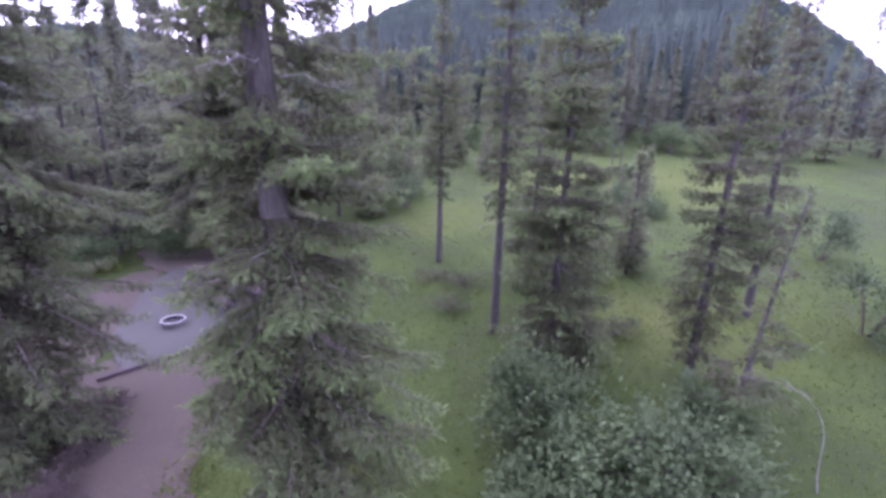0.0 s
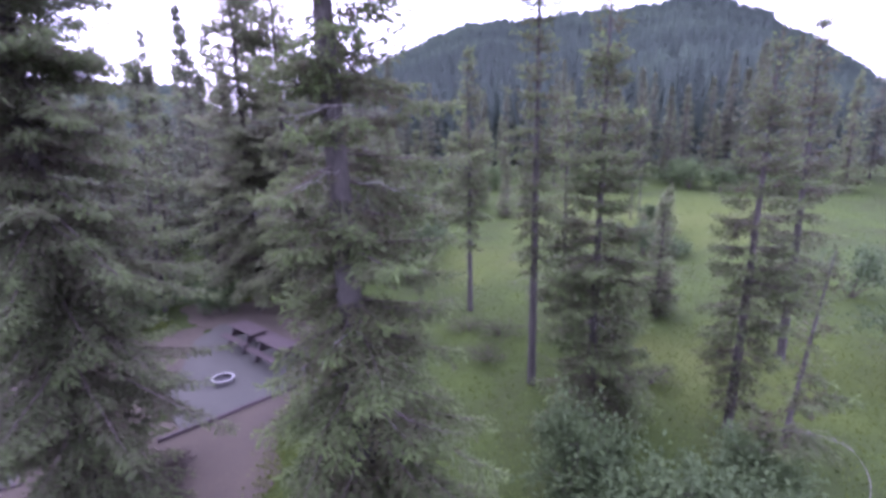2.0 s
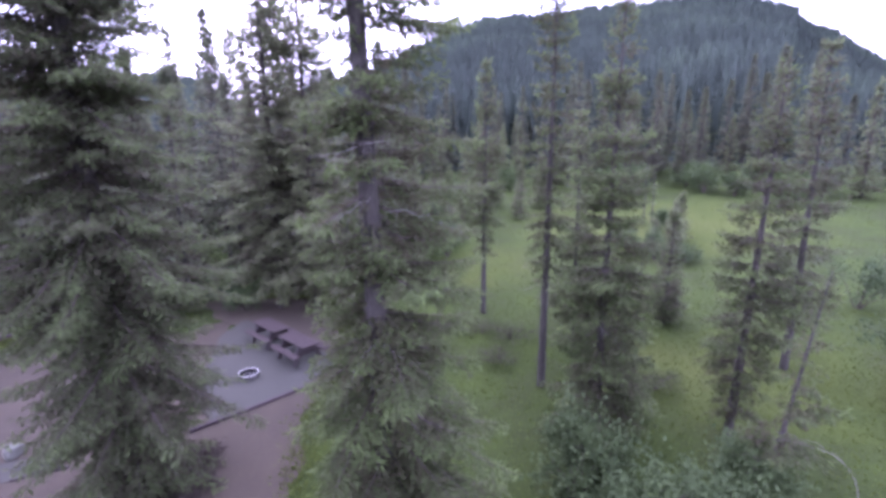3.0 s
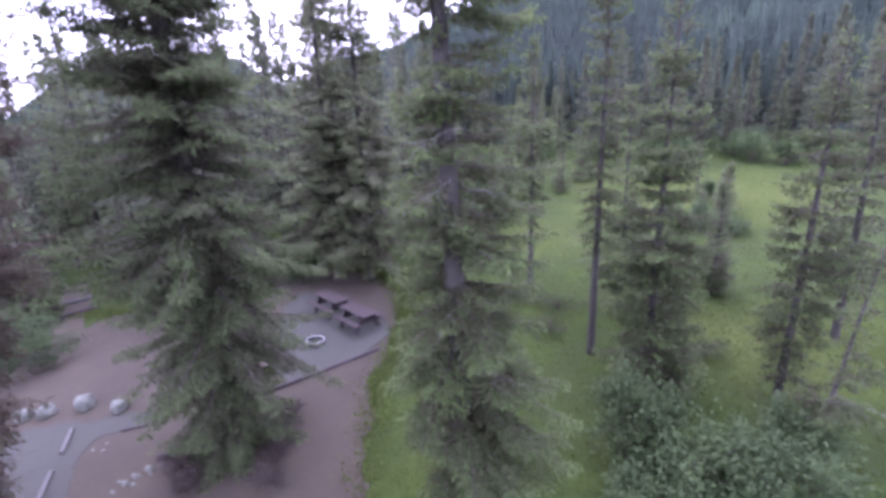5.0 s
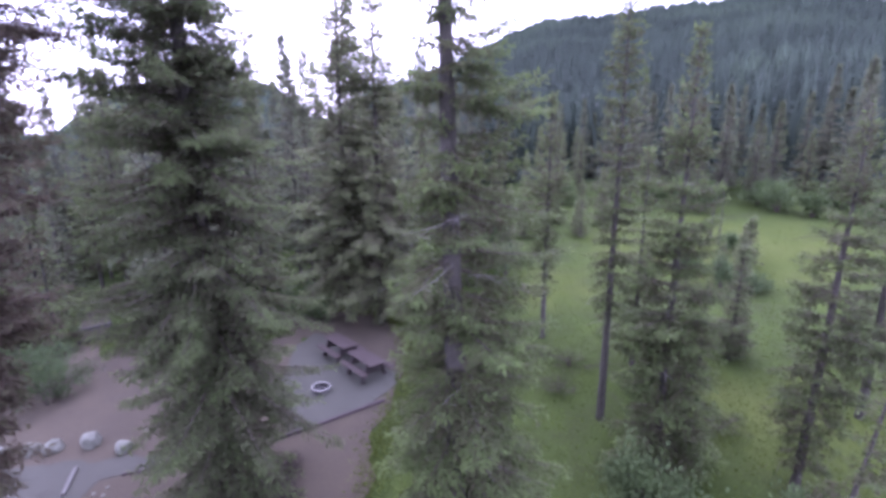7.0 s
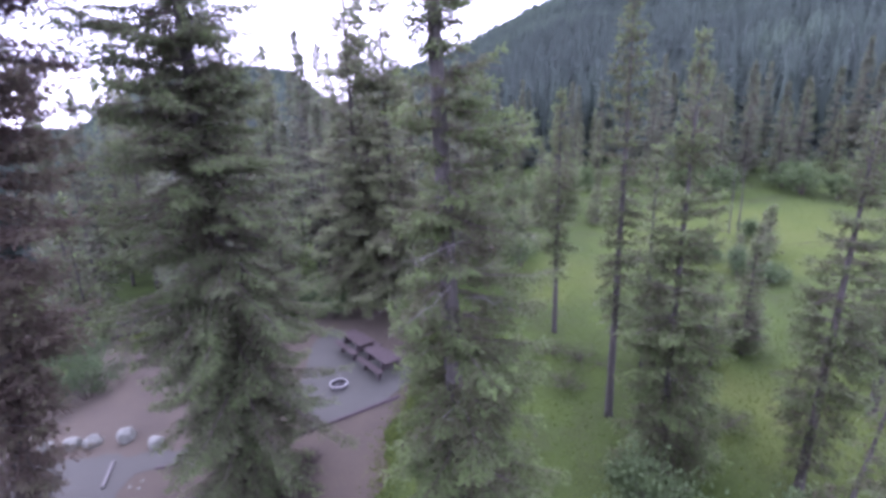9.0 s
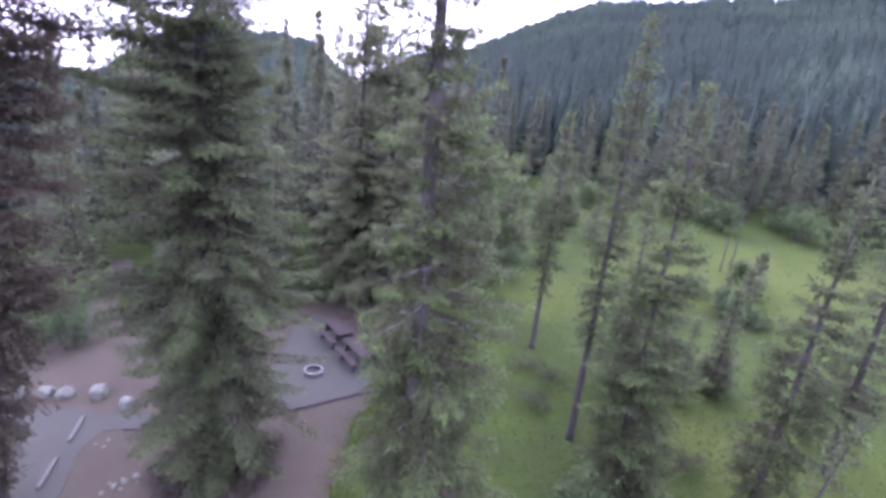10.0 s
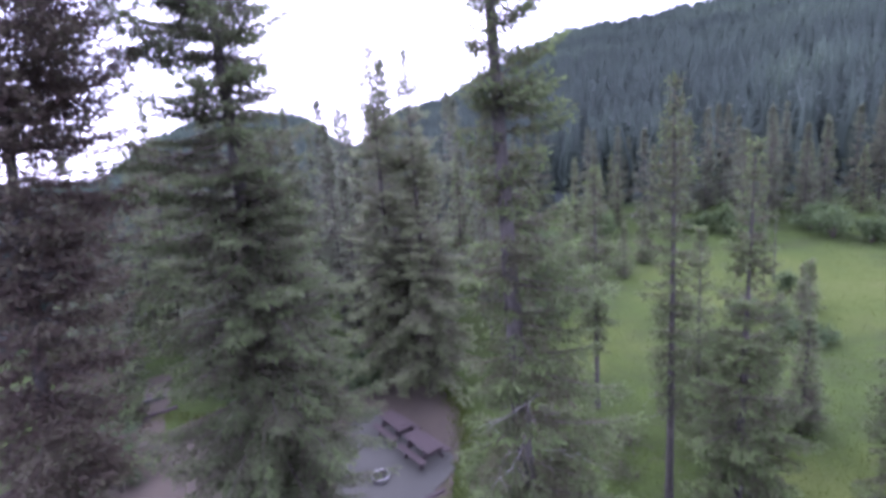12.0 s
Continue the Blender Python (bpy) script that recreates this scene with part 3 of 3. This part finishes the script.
for az0, az1, d0, d1, count in ((-54, -26, 24, 60, 46), (-30, -9, 27, 62, 34), (-10, 16, 48, 66, 26), (16, 34, 50, 66, 24), (35, 46, 46, 66, 10)):
    made = tries = 0
    while made < count and tries < 4000:
        tries += 1
        a, d = radians(rng.uniform(az0, az1)), math.sqrt(rng.uniform(d0 * d0, d1 * d1))
        x, y = d * math.sin(a), d * math.cos(a)
        if woods_ok(x, y) and not any((x - p) ** 2 + (y - q) ** 2 < 5.0 for p, q in spots):
            spots.append((x, y))
            made += 1
for x, y in spots:
    i = rng.randrange(4)
    m = pose(x, y, gz(x, y), 0, 0, rng.uniform(0, 360)) @ Matrix.Scale(rng.uniform(0.75, 1.15) * (0.72 if x > -8 and y > 30 else 1), 4)
    if i in firsts:
        copy_thing(firsts[i], m).matrix_basis = m
        continue
    h, (trunk, limbs, kites, tones), needles = kinds[i]
    firsts[i] = thing("woodland_spruce", m, "dark green spruce of the woods and of the unseen sky-blocking trees", "tree", "spruces of the woods")
    mesh_ob("trunk", *tubes([trunk], 7), BARK, firsts[i], smooth=True)
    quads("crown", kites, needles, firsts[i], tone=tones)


# ---- forest on the hills: uncountable, one mesh per belt ----
def forest(name, az0, az1, r0, r1, count, boughs, seed, label, hmin=9, hmax=17, core_width=0.4):
    """Many far conifers as one mesh: drooping boughs set round each tree's axis, and a pointed leader."""
    g = np.random.default_rng(seed)
    az = np.radians(g.uniform(az0, az1, count))
    r = np.sqrt(g.uniform(r0 * r0, r1 * r1, count))
    x, y = r * np.sin(az), r * np.cos(az)
    keep = meadow_mask(x, y) <= 0
    x, y = x[keep], y[keep]
    n = len(x)
    z, h = terrain(x, y), g.uniform(hmin, hmax, n)
    h *= np.where(np.degrees(az[keep]) > 31, 0.55, 1.0)
    rad = h * g.uniform(0.10, 0.17, n)
    f = (np.arange(boughs)[None] + g.uniform(0, 1, (n, boughs))) / boughs
    a = g.uniform(0, 6.283, (n, boughs))
    L = rad[:, None] * (1 - f) ** 0.8 * g.uniform(0.6, 1.3, (n, boughs)) + 0.25
    P = np.stack([np.broadcast_to(x[:, None], f.shape), np.broadcast_to(y[:, None], f.shape), z[:, None] + h[:, None] * (0.05 + 0.95 * f)], -1)
    D = np.stack([np.cos(a), np.sin(a), -0.55 + 0.5 * f + g.uniform(-0.3, 0.3, f.shape)], -1)
    W = h[:, None] * g.uniform(0.7, 1.3, f.shape) * (1.15 - f) * 0.40 / max(1, boughs) ** 0.5
    tip = np.stack([x, y, z + h * 0.82], -1)
    P = np.concatenate([P.reshape(-1, 3), tip, tip])
    D = np.concatenate([D.reshape(-1, 3), np.tile([0.02, 0, 1.0], (n, 1)), np.tile([0, 0.02, 1.0], (n, 1))])
    L = np.concatenate([L.ravel(), h * 0.15, h * 0.15])
    W = np.concatenate([W.ravel(), h * 0.016, h * 0.016])
    # groves of paler trees among the dark ones
    grove = np.sin(x * 0.031 + 2 * np.sin(y * 0.017)) * np.sin(y * 0.024 - x * 0.011 + seed)
    grove = grove + 1.8 * np.exp(-((np.degrees(az[keep]) - 21.5) / 3) ** 2 - ((r[keep] - 140) / 32) ** 2)
    # tone climbs with distance, painting haze over the upper slopes
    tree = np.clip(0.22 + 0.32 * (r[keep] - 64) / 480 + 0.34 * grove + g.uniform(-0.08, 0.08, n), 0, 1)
    core = np.stack([x, y, z - 0.15 * h], -1)
    for _ in range(3):
        P, D = np.concatenate([P, core]), np.concatenate([D, np.stack([g.normal(size=n) * 0.03, g.normal(size=n) * 0.03, np.ones(n)], -1)])
        L, W = np.concatenate([L, h * 1.12]), np.concatenate([W, rad * g.uniform(0.75, 1.05, n) * core_width])
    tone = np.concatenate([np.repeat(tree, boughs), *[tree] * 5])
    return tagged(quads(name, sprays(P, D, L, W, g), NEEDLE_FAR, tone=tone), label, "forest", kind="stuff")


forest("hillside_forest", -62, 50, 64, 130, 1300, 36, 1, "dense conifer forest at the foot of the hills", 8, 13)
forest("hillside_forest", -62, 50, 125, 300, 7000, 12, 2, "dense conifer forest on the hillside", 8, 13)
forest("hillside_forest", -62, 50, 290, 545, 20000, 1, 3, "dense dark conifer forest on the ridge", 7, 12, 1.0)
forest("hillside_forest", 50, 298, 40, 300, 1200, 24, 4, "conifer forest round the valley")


# ---- shrubs ----
def leafy(name, x, y, h, r, seed, label, material, leaf=0.07, count=2600, stems=9, category="shrub", group="", squash=1.0):
    """A shrub: stems that fork from one foot, leaves in uneven clumps round their ends."""
    g = np.random.default_rng(seed)
    e = thing(name, pose(x, y, gz(x, y)), label, category, group)
    paths, tips = [], []
    for i in range(stems):
        a, out, up = g.uniform(0, 6.28), r * g.uniform(0.25, 0.95), h * g.uniform(0.3, 1.0)
        end = np.array([out * math.cos(a), out * math.sin(a) * squash, up * (1 - 0.35 * (out / r) ** 2)])
        mid = end * np.array([0.4, 0.4, 0.55]) + g.normal(size=3) * 0.05 * r
        paths.append([((0.05 * math.cos(a), 0.05 * math.sin(a), -0.1), 0.02 * h ** 0.5), (tuple(mid), 0.013 * h ** 0.5), (tuple(end), 0.004)])
        tips.append(end)
        for _ in range(4):
            f = g.uniform(0.35, 0.95)
            p = mid * (1 - f) + end * f
            q = p + np.array([g.normal() * 0.28 * r, g.normal() * 0.28 * r, g.uniform(-0.05, 0.22) * h])
            q[2] = max(q[2], 0.12)
            paths.append([(tuple(p), 0.007), (tuple(q), 0.003)])
            tips.append(q)
    tagged(mesh_ob("branchwork", *tubes(paths, 4), TWIG, e), kind="stuff")
    tips = np.array(tips)
    which = g.integers(0, len(tips), count)
    c = tips[which]
    P = c + g.normal(size=(count, 3)) * np.array([0.13 * r, 0.13 * r, 0.10 * h]) * g.uniform(0.3, 1.5, (count, 1))
    P[:, 2] = np.maximum(P[:, 2], 0.04)
    D = P - np.array([0, 0, 0.35 * h]) + g.normal(size=(count, 3)) * 0.6 * r
    quads("leaves", sprays(P, D, g.uniform(0.7, 1.4, count) * leaf, g.uniform(0.22, 0.36, count) * leaf, g), material, e, tone=g.uniform(0, 0.7, len(tips))[which])
    return e


for i, (x, y, h, r) in enumerate(((2.3, 8.6, 2.1, 1.0), (3.5, 7.4, 2.0, 1.2), (4.9, 6.9, 1.9, 1.2), (2.2, 6.6, 1.5, 0.9), (5.6, 8.3, 1.6, 1.0))):
    leafy("willow_shrub", x, y, h, r, 60 + i, "pale grey-green willow shrub in the grass", WILLOW, 0.12, 4200, 17, group="willow shrubs at the meadow's edge")
for i, (x, y, h, r) in enumerate(((-22.2, 15.6, 2.6, 2.0), (-20.6, 14.2, 1.6, 1.3), (-24.2, 14.5, 3.0, 2.0), (-11.0, 20.6, 1.5, 1.0), (-12.6, 21.8, 1.8, 1.3), (-14.6, 20.0, 1.6, 1.3), (-16.6, 17.6, 1.7, 1.4), (-29.0, 19.5, 2.2, 1.8))):
    leafy("leafy_shrub", x, y, h, r, 70 + i, "green leafy shrub beside the campsite", BROADLEAF, 0.11, 2600, 10, group="shrubs round the campsite")
for i, (x, y, h, r) in enumerate(((9.0, 28.4, 1.0, 0.9), (9.9, 25.4, 1.6, 1.0), (11.2, 24.8, 1.0, 0.9), (12.8, 31.5, 1.3, 1.0), (12.8, 12.9, 1.8, 1.2), (15.5, 18.5, 2.2, 1.3), (-1.6, 27.6, 2.0, 1.4), (-3.2, 30.6, 2.8, 1.6))):
    leafy("meadow_bush", x, y, h, r, 80 + i, "low dark green bush in the meadow", BROADLEAF, 0.12, 1800, 9, group="bushes in the meadow")
for i, (x, y, h, r) in enumerate(((-7.2, 9.5, 0.55, 0.45), (-6.9, 8.7, 0.55, 0.45), (-7.4, 10.3, 0.45, 0.4), (-6.75, 7.7, 0.55, 0.45), (-9.6, 8.1, 0.45, 0.5), (-9.0, 7.5, 0.5, 0.5))):
    leafy("brown_shrub", x, y, h, r, 120 + i, "low reddish-brown shrub beside the footpath", RUSSET, 0.06, 800, 13, group="brown shrubs beside the footpath")
for i, (x, y, h, r) in enumerate(((0.8, 15.0, 0.55, 0.9), (1.5, 16.8, 0.7, 1.0), (0.2, 17.4, 0.5, 0.9), (6.6, 20.0, 0.6, 1.0), (7.9, 18.9, 0.5, 0.8), (4.6, 14.6, 0.5, 0.8), (5.6, 13.2, 0.6, 0.8))):
    leafy("low_shrub", x, y, h, r, 140 + i, "low olive-green undergrowth between the spruces", UNDERGROWTH, 0.06, 1100, 16, group="undergrowth at the meadow's edge")
g = random.Random(9)
for i in (0, 3, 7, 8, 9, 11, 12, 13, 14, 15):
    a = radians(-3 + 2.4 * i + g.uniform(-0.6, 0.6))
    d = 47 + g.uniform(-1.5, 4)
    leafy("willow_thicket", d * math.sin(a), d * math.cos(a), g.uniform(1.6, 3.0), g.uniform(1.0, 1.7), 90 + i, "rounded pale green willow bush at the meadow's far edge", WILLOW, 0.26, 1100, 9, group="willow bushes at the far edge of the meadow")


# ---- campsite ----
def lathe(prof, n=40, wobble=0.004):
    """A closed ring swept from a profile of (radius, height)."""
    bm = bmesh.new()
    rings = [[bm.verts.new((r * math.cos(2 * math.pi * k / n), r * math.sin(2 * math.pi * k / n), z + wobble * math.sin(k * 1.7))) for k in range(n)] for r, z in prof]
    for i in range(len(rings)):
        a, b = rings[i], rings[(i + 1) % len(rings)]
        for k in range(n):
            bm.faces.new((a[k], a[(k + 1) % n], b[(k + 1) % n], b[k]))
    bmesh.ops.recalc_face_normals(bm, faces=bm.faces)
    return bm


def fire_ring(x, y):
    e = thing("fire_ring", pose(x, y, gz(x, y) + 0.05) @ Matrix.Scale(0.92, 4), "round grey fire ring with whitish rim, blackened inside, on gravel", "fire pit")
    part("wall", lathe([(0.358, -0.03), (0.378, -0.03), (0.38, 0.19), (0.358, 0.19)]), RINGGREY, e, "dull grey ring wall")
    part("liner", lathe([(0.335, -0.03), (0.354, -0.03), (0.354, 0.188), (0.335, 0.188)]), ASH, e, "blackened inner face")
    part("rim", lathe([(0.350, 0.192), (0.388, 0.192), (0.396, 0.198), (0.396, 0.214), (0.386, 0.222), (0.356, 0.222), (0.350, 0.214)]), RIMWHITE, e, "whitish ash-dusted rim")
    bm = bmesh.new()
    bmesh.ops.create_grid(bm, x_segments=10, y_segments=10, size=0.25)
    for v in bm.verts:
        v.co.z = 0.10 + 0.05 * noise.noise(v.co * 9)
        v.co.xy *= 1.0 if v.co.xy.length < 0.3 else 0.33 / v.co.xy.length
    part("ash_bed", bm, ASH, e, "black charcoal and ash")
    return e


fire_ring(-8.11, 14.41)


def picnic_table(m, label):
    e = thing("picnic_table", m, label, "picnic table", "picnic tables beside the fire ring")
    L = 1.8
    for i in range(5):
        part("tabletop_plank", box_bm(L, 0.14, 0.04, pose(0, -0.30 + 0.15 * i, 0.74), 0.006), TABLEWOOD, e)
    for s in (-1, 1):
        for i in range(2):
            part("bench_plank", box_bm(L, 0.13, 0.04, pose(0, s * (0.54 + 0.14 * i), 0.44), 0.006), TABLEWOOD, e)
    for xx in (-0.55, 0.55):
        part("cross_beam", box_bm(0.09, 1.36, 0.09, pose(xx, 0, 0.375), 0.006), TABLEDARK, e)
        part("top_beam", box_bm(0.09, 0.70, 0.07, pose(xx, 0, 0.685), 0.006), TABLEDARK, e)
        # dark panel added to stand for the shade under the tabletop
        part("brace", box_bm(0.05, 0.52, 0.22, pose(xx, 0, 0.54), 0.006), TABLEDARK, e)
        for s in (-1, 1):
            part("leg", box_bm(0.10, 0.14, 0.76, pose(xx, s * 0.40, 0.335, s * 24), 0.006), TABLEDARK, e)
    return e


yaw = math.degrees(math.atan2(2.1, -2.6))
for k, (x, y) in enumerate(((-6.7, 15.72), (-8.32, 17.08))):
    picnic_table(pose(x, y, gz(x, y) + 0.06, 0, 0, yaw), "brown wooden picnic table with attached benches on gravel" if k == 0 else "brown wooden picnic table at the shaded end of the pad")


def timber(name, a, b, w, h, material, label, category, lift=0.0, group=""):
    a, b = Vector((*a, 0)), Vector((*b, 0))
    c = (a + b) / 2
    n = 14
    bm = bmesh.new()
    rings = []
    for i in range(n + 1):
        p = a.lerp(b, i / n)
        s = (b - a).normalized().orthogonal()
        s = Vector((-(b - a).y, (b - a).x, 0)).normalized()
        z = gz(p.x, p.y) + lift
        q = 1 + 0.12 * noise.noise(p * 2.3)
        rings.append([bm.verts.new((p + s * u * w * q - c).to_3d() + Vector((0, 0, z + v * h * q))) for u, v in ((-0.5, -0.3), (0.5, -0.3), (0.5, 0.8), (0.35, 1), (-0.35, 1), (-0.5, 0.8))])
    for r0, r1 in zip(rings, rings[1:]):
        for k in range(6):
            bm.faces.new((r0[k], r0[(k + 1) % 6], r1[(k + 1) % 6], r1[k]))
    bm.faces.new(rings[0][::-1])
    bm.faces.new(rings[-1])
    bmesh.ops.recalc_face_normals(bm, faces=bm.faces)
    ob = part(name, bm, material)
    ob.location = c
    return tagged(ob, label, category, group)


timber("edging_timber", (-8.6, 11.45), (-7.4, 12.35), 0.10, 0.09, TIMBER, "dark weathered edging timber along the gravel pad", "edging", 0.04, "edging timbers of the pad")
timber("edging_timber", (-7.35, 12.38), (-5.45, 13.95), 0.10, 0.09, TIMBER, "dark weathered edging timber along the gravel pad", "edging", 0.04, "edging timbers of the pad")
timber("edging_timber", (-12.8, 9.78), (-11.4, 10.14), 0.09, 0.06, TIMBER, "dark weathered edging timber sunk beside the parking bay", "edging", 0.03)
timber("wheel_stop", (-14.85, 10.05), (-14.1, 8.9), 0.12, 0.09, PALEWOOD, "pale bleached timber bar lying on the asphalt", "wheel stop", 0.05, "pale bars in the parking bay")
timber("wheel_stop", (-13.7, 8.15), (-13.0, 7.05), 0.12, 0.09, PALEWOOD, "pale bleached timber bar lying on the asphalt", "wheel stop", 0.05, "pale bars in the parking bay")
timber("log", (-27.6, 22.2), (-25.9, 22.9), 0.22, 0.25, PALEWOOD, "pale bleached log across the trail", "log", 0.0)
timber("log", (-25.6, 20.3), (-24.0, 21.2), 0.22, 0.22, TIMBER, "dark log beside the trail", "log", 0.0)
timber("log", (-10.5, 8.45), (-9.3, 8.95), 0.16, 0.18, TIMBER, "short dark log on the bank beside stones", "log", 0.03)


def boulder(x, y, sx, sy, sz, seed, label, name="boulder", group="", rz=0.0):
    """A rounded stone, split along a few flat faces, with a rough skin."""
    bm = bmesh.new()
    g = random.Random(seed)
    bmesh.ops.create_icosphere(bm, subdivisions=4 if sx > 0.2 else 2, radius=1)
    cuts = [(Vector((g.gauss(0, 1), g.gauss(0, 1), g.gauss(0, 0.8))).normalized(), g.uniform(0.66, 0.86)) for _ in range(9)]
    for v in bm.verts:
        p = v.co.copy()
        for n, d in cuts:
            over = p.dot(n) - d
            if over > 0:
                p -= n * over * 0.85
        p *= 1 + 0.12 * noise.fractal(p * 2.2 + Vector((seed, 0, 0)), 1.0, 2.0, 4)
        v.co = (p.x * sx, p.y * sy, max(p.z, -0.6) * sz)
    bmesh.ops.recalc_face_normals(bm, faces=bm.faces)
    ob = part(name, bm, STONE, smooth=True)
    ob.matrix_world = pose(x, y, gz(x, y) + sz * 0.55, 0, 0, rz)
    return tagged(ob, label, "rock", group)


for i, (x, y, a, b, c) in enumerate(((-17.75, 10.95, 0.33, 0.30, 0.30), (-16.85, 11.05, 0.34, 0.31, 0.32), (-15.5, 11.25, 0.37, 0.33, 0.35), (-13.8, 10.95, 0.33, 0.29, 0.28), (-18.7, 10.7, 0.32, 0.3, 0.3))):
    boulder(x, y, a, b, c, 3 + i * 1.9, "pale granite boulder in a row along the parking bay", group="boulders along the parking bay", rz=40 * i)
for i, (x, y, a) in enumerate(((-10.5, 8.1, 0.14), (-10.72, 7.86, 0.11), (-10.28, 8.3, 0.10), (-10.85, 7.62, 0.12), (-11.1, 7.7, 0.07), (-10.05, 8.6, 0.09), (-11.0, 7.35, 0.08), (-10.6, 7.6, 0.08), (-10.9, 7.95, 0.06), (-10.35, 7.95, 0.07))):
    boulder(x, y, a, a * 0.85, a * 0.8, 20 + i * 1.3, "small pale stone in a pile on the bank", "stone", "stones on the bank", 50 * i)
for i, (x, y) in enumerate(((-13.1, 9.0), (-12.85, 9.25), (-12.7, 8.95), (-20.6, 17.0))):
    boulder(x, y, 0.07, 0.06, 0.05, 40 + i, "small white stone on the earth", "stone", "loose white stones")


# arched pale dead sapling among the shrubs
arch = thing("dead_sapling", pose(7.6, 7.5, gz(7.6, 7.5)), "bare pale dead sapling bent over in an arch", "dead sapling")
bow = [(-1.75 * (0.35 * q * q + 0.65 * q ** 3) - 0.05 * math.sin(9 * q), 0.3 * q + 0.03 * math.sin(13 * q), -0.1 + 2.35 * math.sin(q * 1.62)) for q in np.linspace(0, 1, 16)]
mesh_ob("stem", *tubes([dead_branch(bow, 0.012)], 6), DEADWOOD, arch)
mesh_ob("twig", *tubes([dead_branch([bow[k], tuple(np.add(bow[k], (-0.12, 0.05, 0.14))), tuple(np.add(bow[k], (-0.26 - 0.02 * k, 0.08, 0.2)))], 0.006) for k in (9, 11, 13)], 4), DEADWOOD, arch)

# bare poles in the meadow and on the skyline
def pole_tree(x, y, h, r, label):
    e = thing("dead_pole_tree", pose(x, y, gz(x, y)), label, "dead tree", "bare dead trunks")
    mesh_ob("trunk", *tubes([dead_branch([(0, 0, -0.2), (0.03, 0.02, h * 0.4), (0.0, 0.08, h * 0.75), (0.1, 0.05, h)], r)], 7), BARK, e)
    mesh_ob("branchwork", *tubes([dead_branch([(0, 0.02, h * f), (0.35 * math.cos(f * 40), 0.35 * math.sin(f * 40), h * f + 0.1)], r * 0.25) for f in (0.5, 0.58, 0.66, 0.74, 0.82, 0.9)], 3), BARK, e)


pole_tree(11.8, 33.0, 5.0, 0.06, "thin bare grey trunk standing in the meadow")
pole_tree(12.5, 33.4, 4.6, 0.06, "thin bare grey trunk standing in the meadow")
for x, y, h in ((-26.0, 47.0, 18.5), (-25.2, 47.3, 19.0), (-23.5, 46.6, 18.0)):
    pole_tree(x, y, h, 0.12, "tall bare dead trunk rising above the woods")


# ---- grass ----
def grass(name, x0, x1, y0, y1, count, h, seed, label, keep, fade=0.0):
    g = np.random.default_rng(seed)
    x, y = g.uniform(x0, x1, count), g.uniform(y0, y1, count)
    ok = keep(x, y) & (g.uniform(0, 1, count) < np.clip((y1 - y) / fade, 0, 1)) if fade else keep(x, y)
    x, y = x[ok], y[ok]
    n = len(x)
    P = np.stack([x, y, terrain(x, y) - 0.02], -1)
    D = g.normal(size=(n, 3)) * 0.9 + np.array([0, 0, 0.8])
    quads_ob = quads(name, sprays(P, D, g.uniform(0.5, 1.3, n) * h, g.uniform(0.012, 0.024, n) * (1 + h), g), GRASS, tone=g.uniform(0.28, 0.42, n))
    return tagged(quads_ob, label, "grass", kind="stuff")


def off_paths(x, y):
    edge = np.interp(y, (3, 7.5, 10.2, 12, 15.4, 17.4, 19.4), (-3.9, -4.3, -4.8, -5.2, -5.1, -5.3, -6.0))
    yard = (x < edge + 0.12 * np.sin(y * 3)) & (x > -23) & (y < 19.5)
    trail = (x < -19) & (np.abs(y - (-0.95 * x - 2.6)) < 1.3)
    return ~(yard | trail)


grass("grass", -6, 16, 3, 26, 60000, 0.11, 1, "lush green grass of the near meadow", off_paths, 11.0)
grass("grass", -30, 30, 18, 48, 42000, 0.11, 2, "tall yellow-green meadow grass", off_paths)


def border(name, line, count, spread, h, seed, label):
    """Grass tufts that fringe the edge of bare earth along a line."""
    g = np.random.default_rng(seed)
    line = np.array(line)
    k = g.integers(0, len(line) - 1, count)
    f = g.uniform(0, 1, (count, 1))
    q = line[k] * (1 - f) + line[k + 1] * f + g.normal(size=(count, 2)) * spread
    P = np.stack([q[:, 0], q[:, 1], terrain(q[:, 0], q[:, 1]) + 0.01], -1)
    D = g.normal(size=(count, 3)) * 0.5 + np.array([0, 0, 1.0])
    return tagged(quads(name, sprays(P, D, g.uniform(0.5, 1.3, count) * h, g.uniform(0.014, 0.028, count), g), GRASS, tone=g.uniform(0.5, 0.85, count)), label, "grass", kind="stuff")


border("grass_edge", [(-4.9, 16.2), (-4.9, 14.0), (-5.0, 12.0), (-4.7, 10.2), (-4.2, 7.5), (-3.8, 3.0)], 2600, 0.30, 0.13, 3, "ragged grass along the edge of the footpath")
border("grass_edge", [(-5.1, 16.5), (-5.6, 18.6), (-6.6, 20.6), (-8.2, 22.0), (-11.0, 22.2), (-13.6, 23.0)], 3200, 0.3, 0.18, 4, "ragged grass along the edge of the bare earth")
border("grass_edge", [(-13.4, 20.0), (-15.8, 19.7), (-18.6, 20.3), (-21.4, 19.7), (-25.0, 20.6)], 1800, 0.3, 0.2, 5, "ragged grass along the yard")
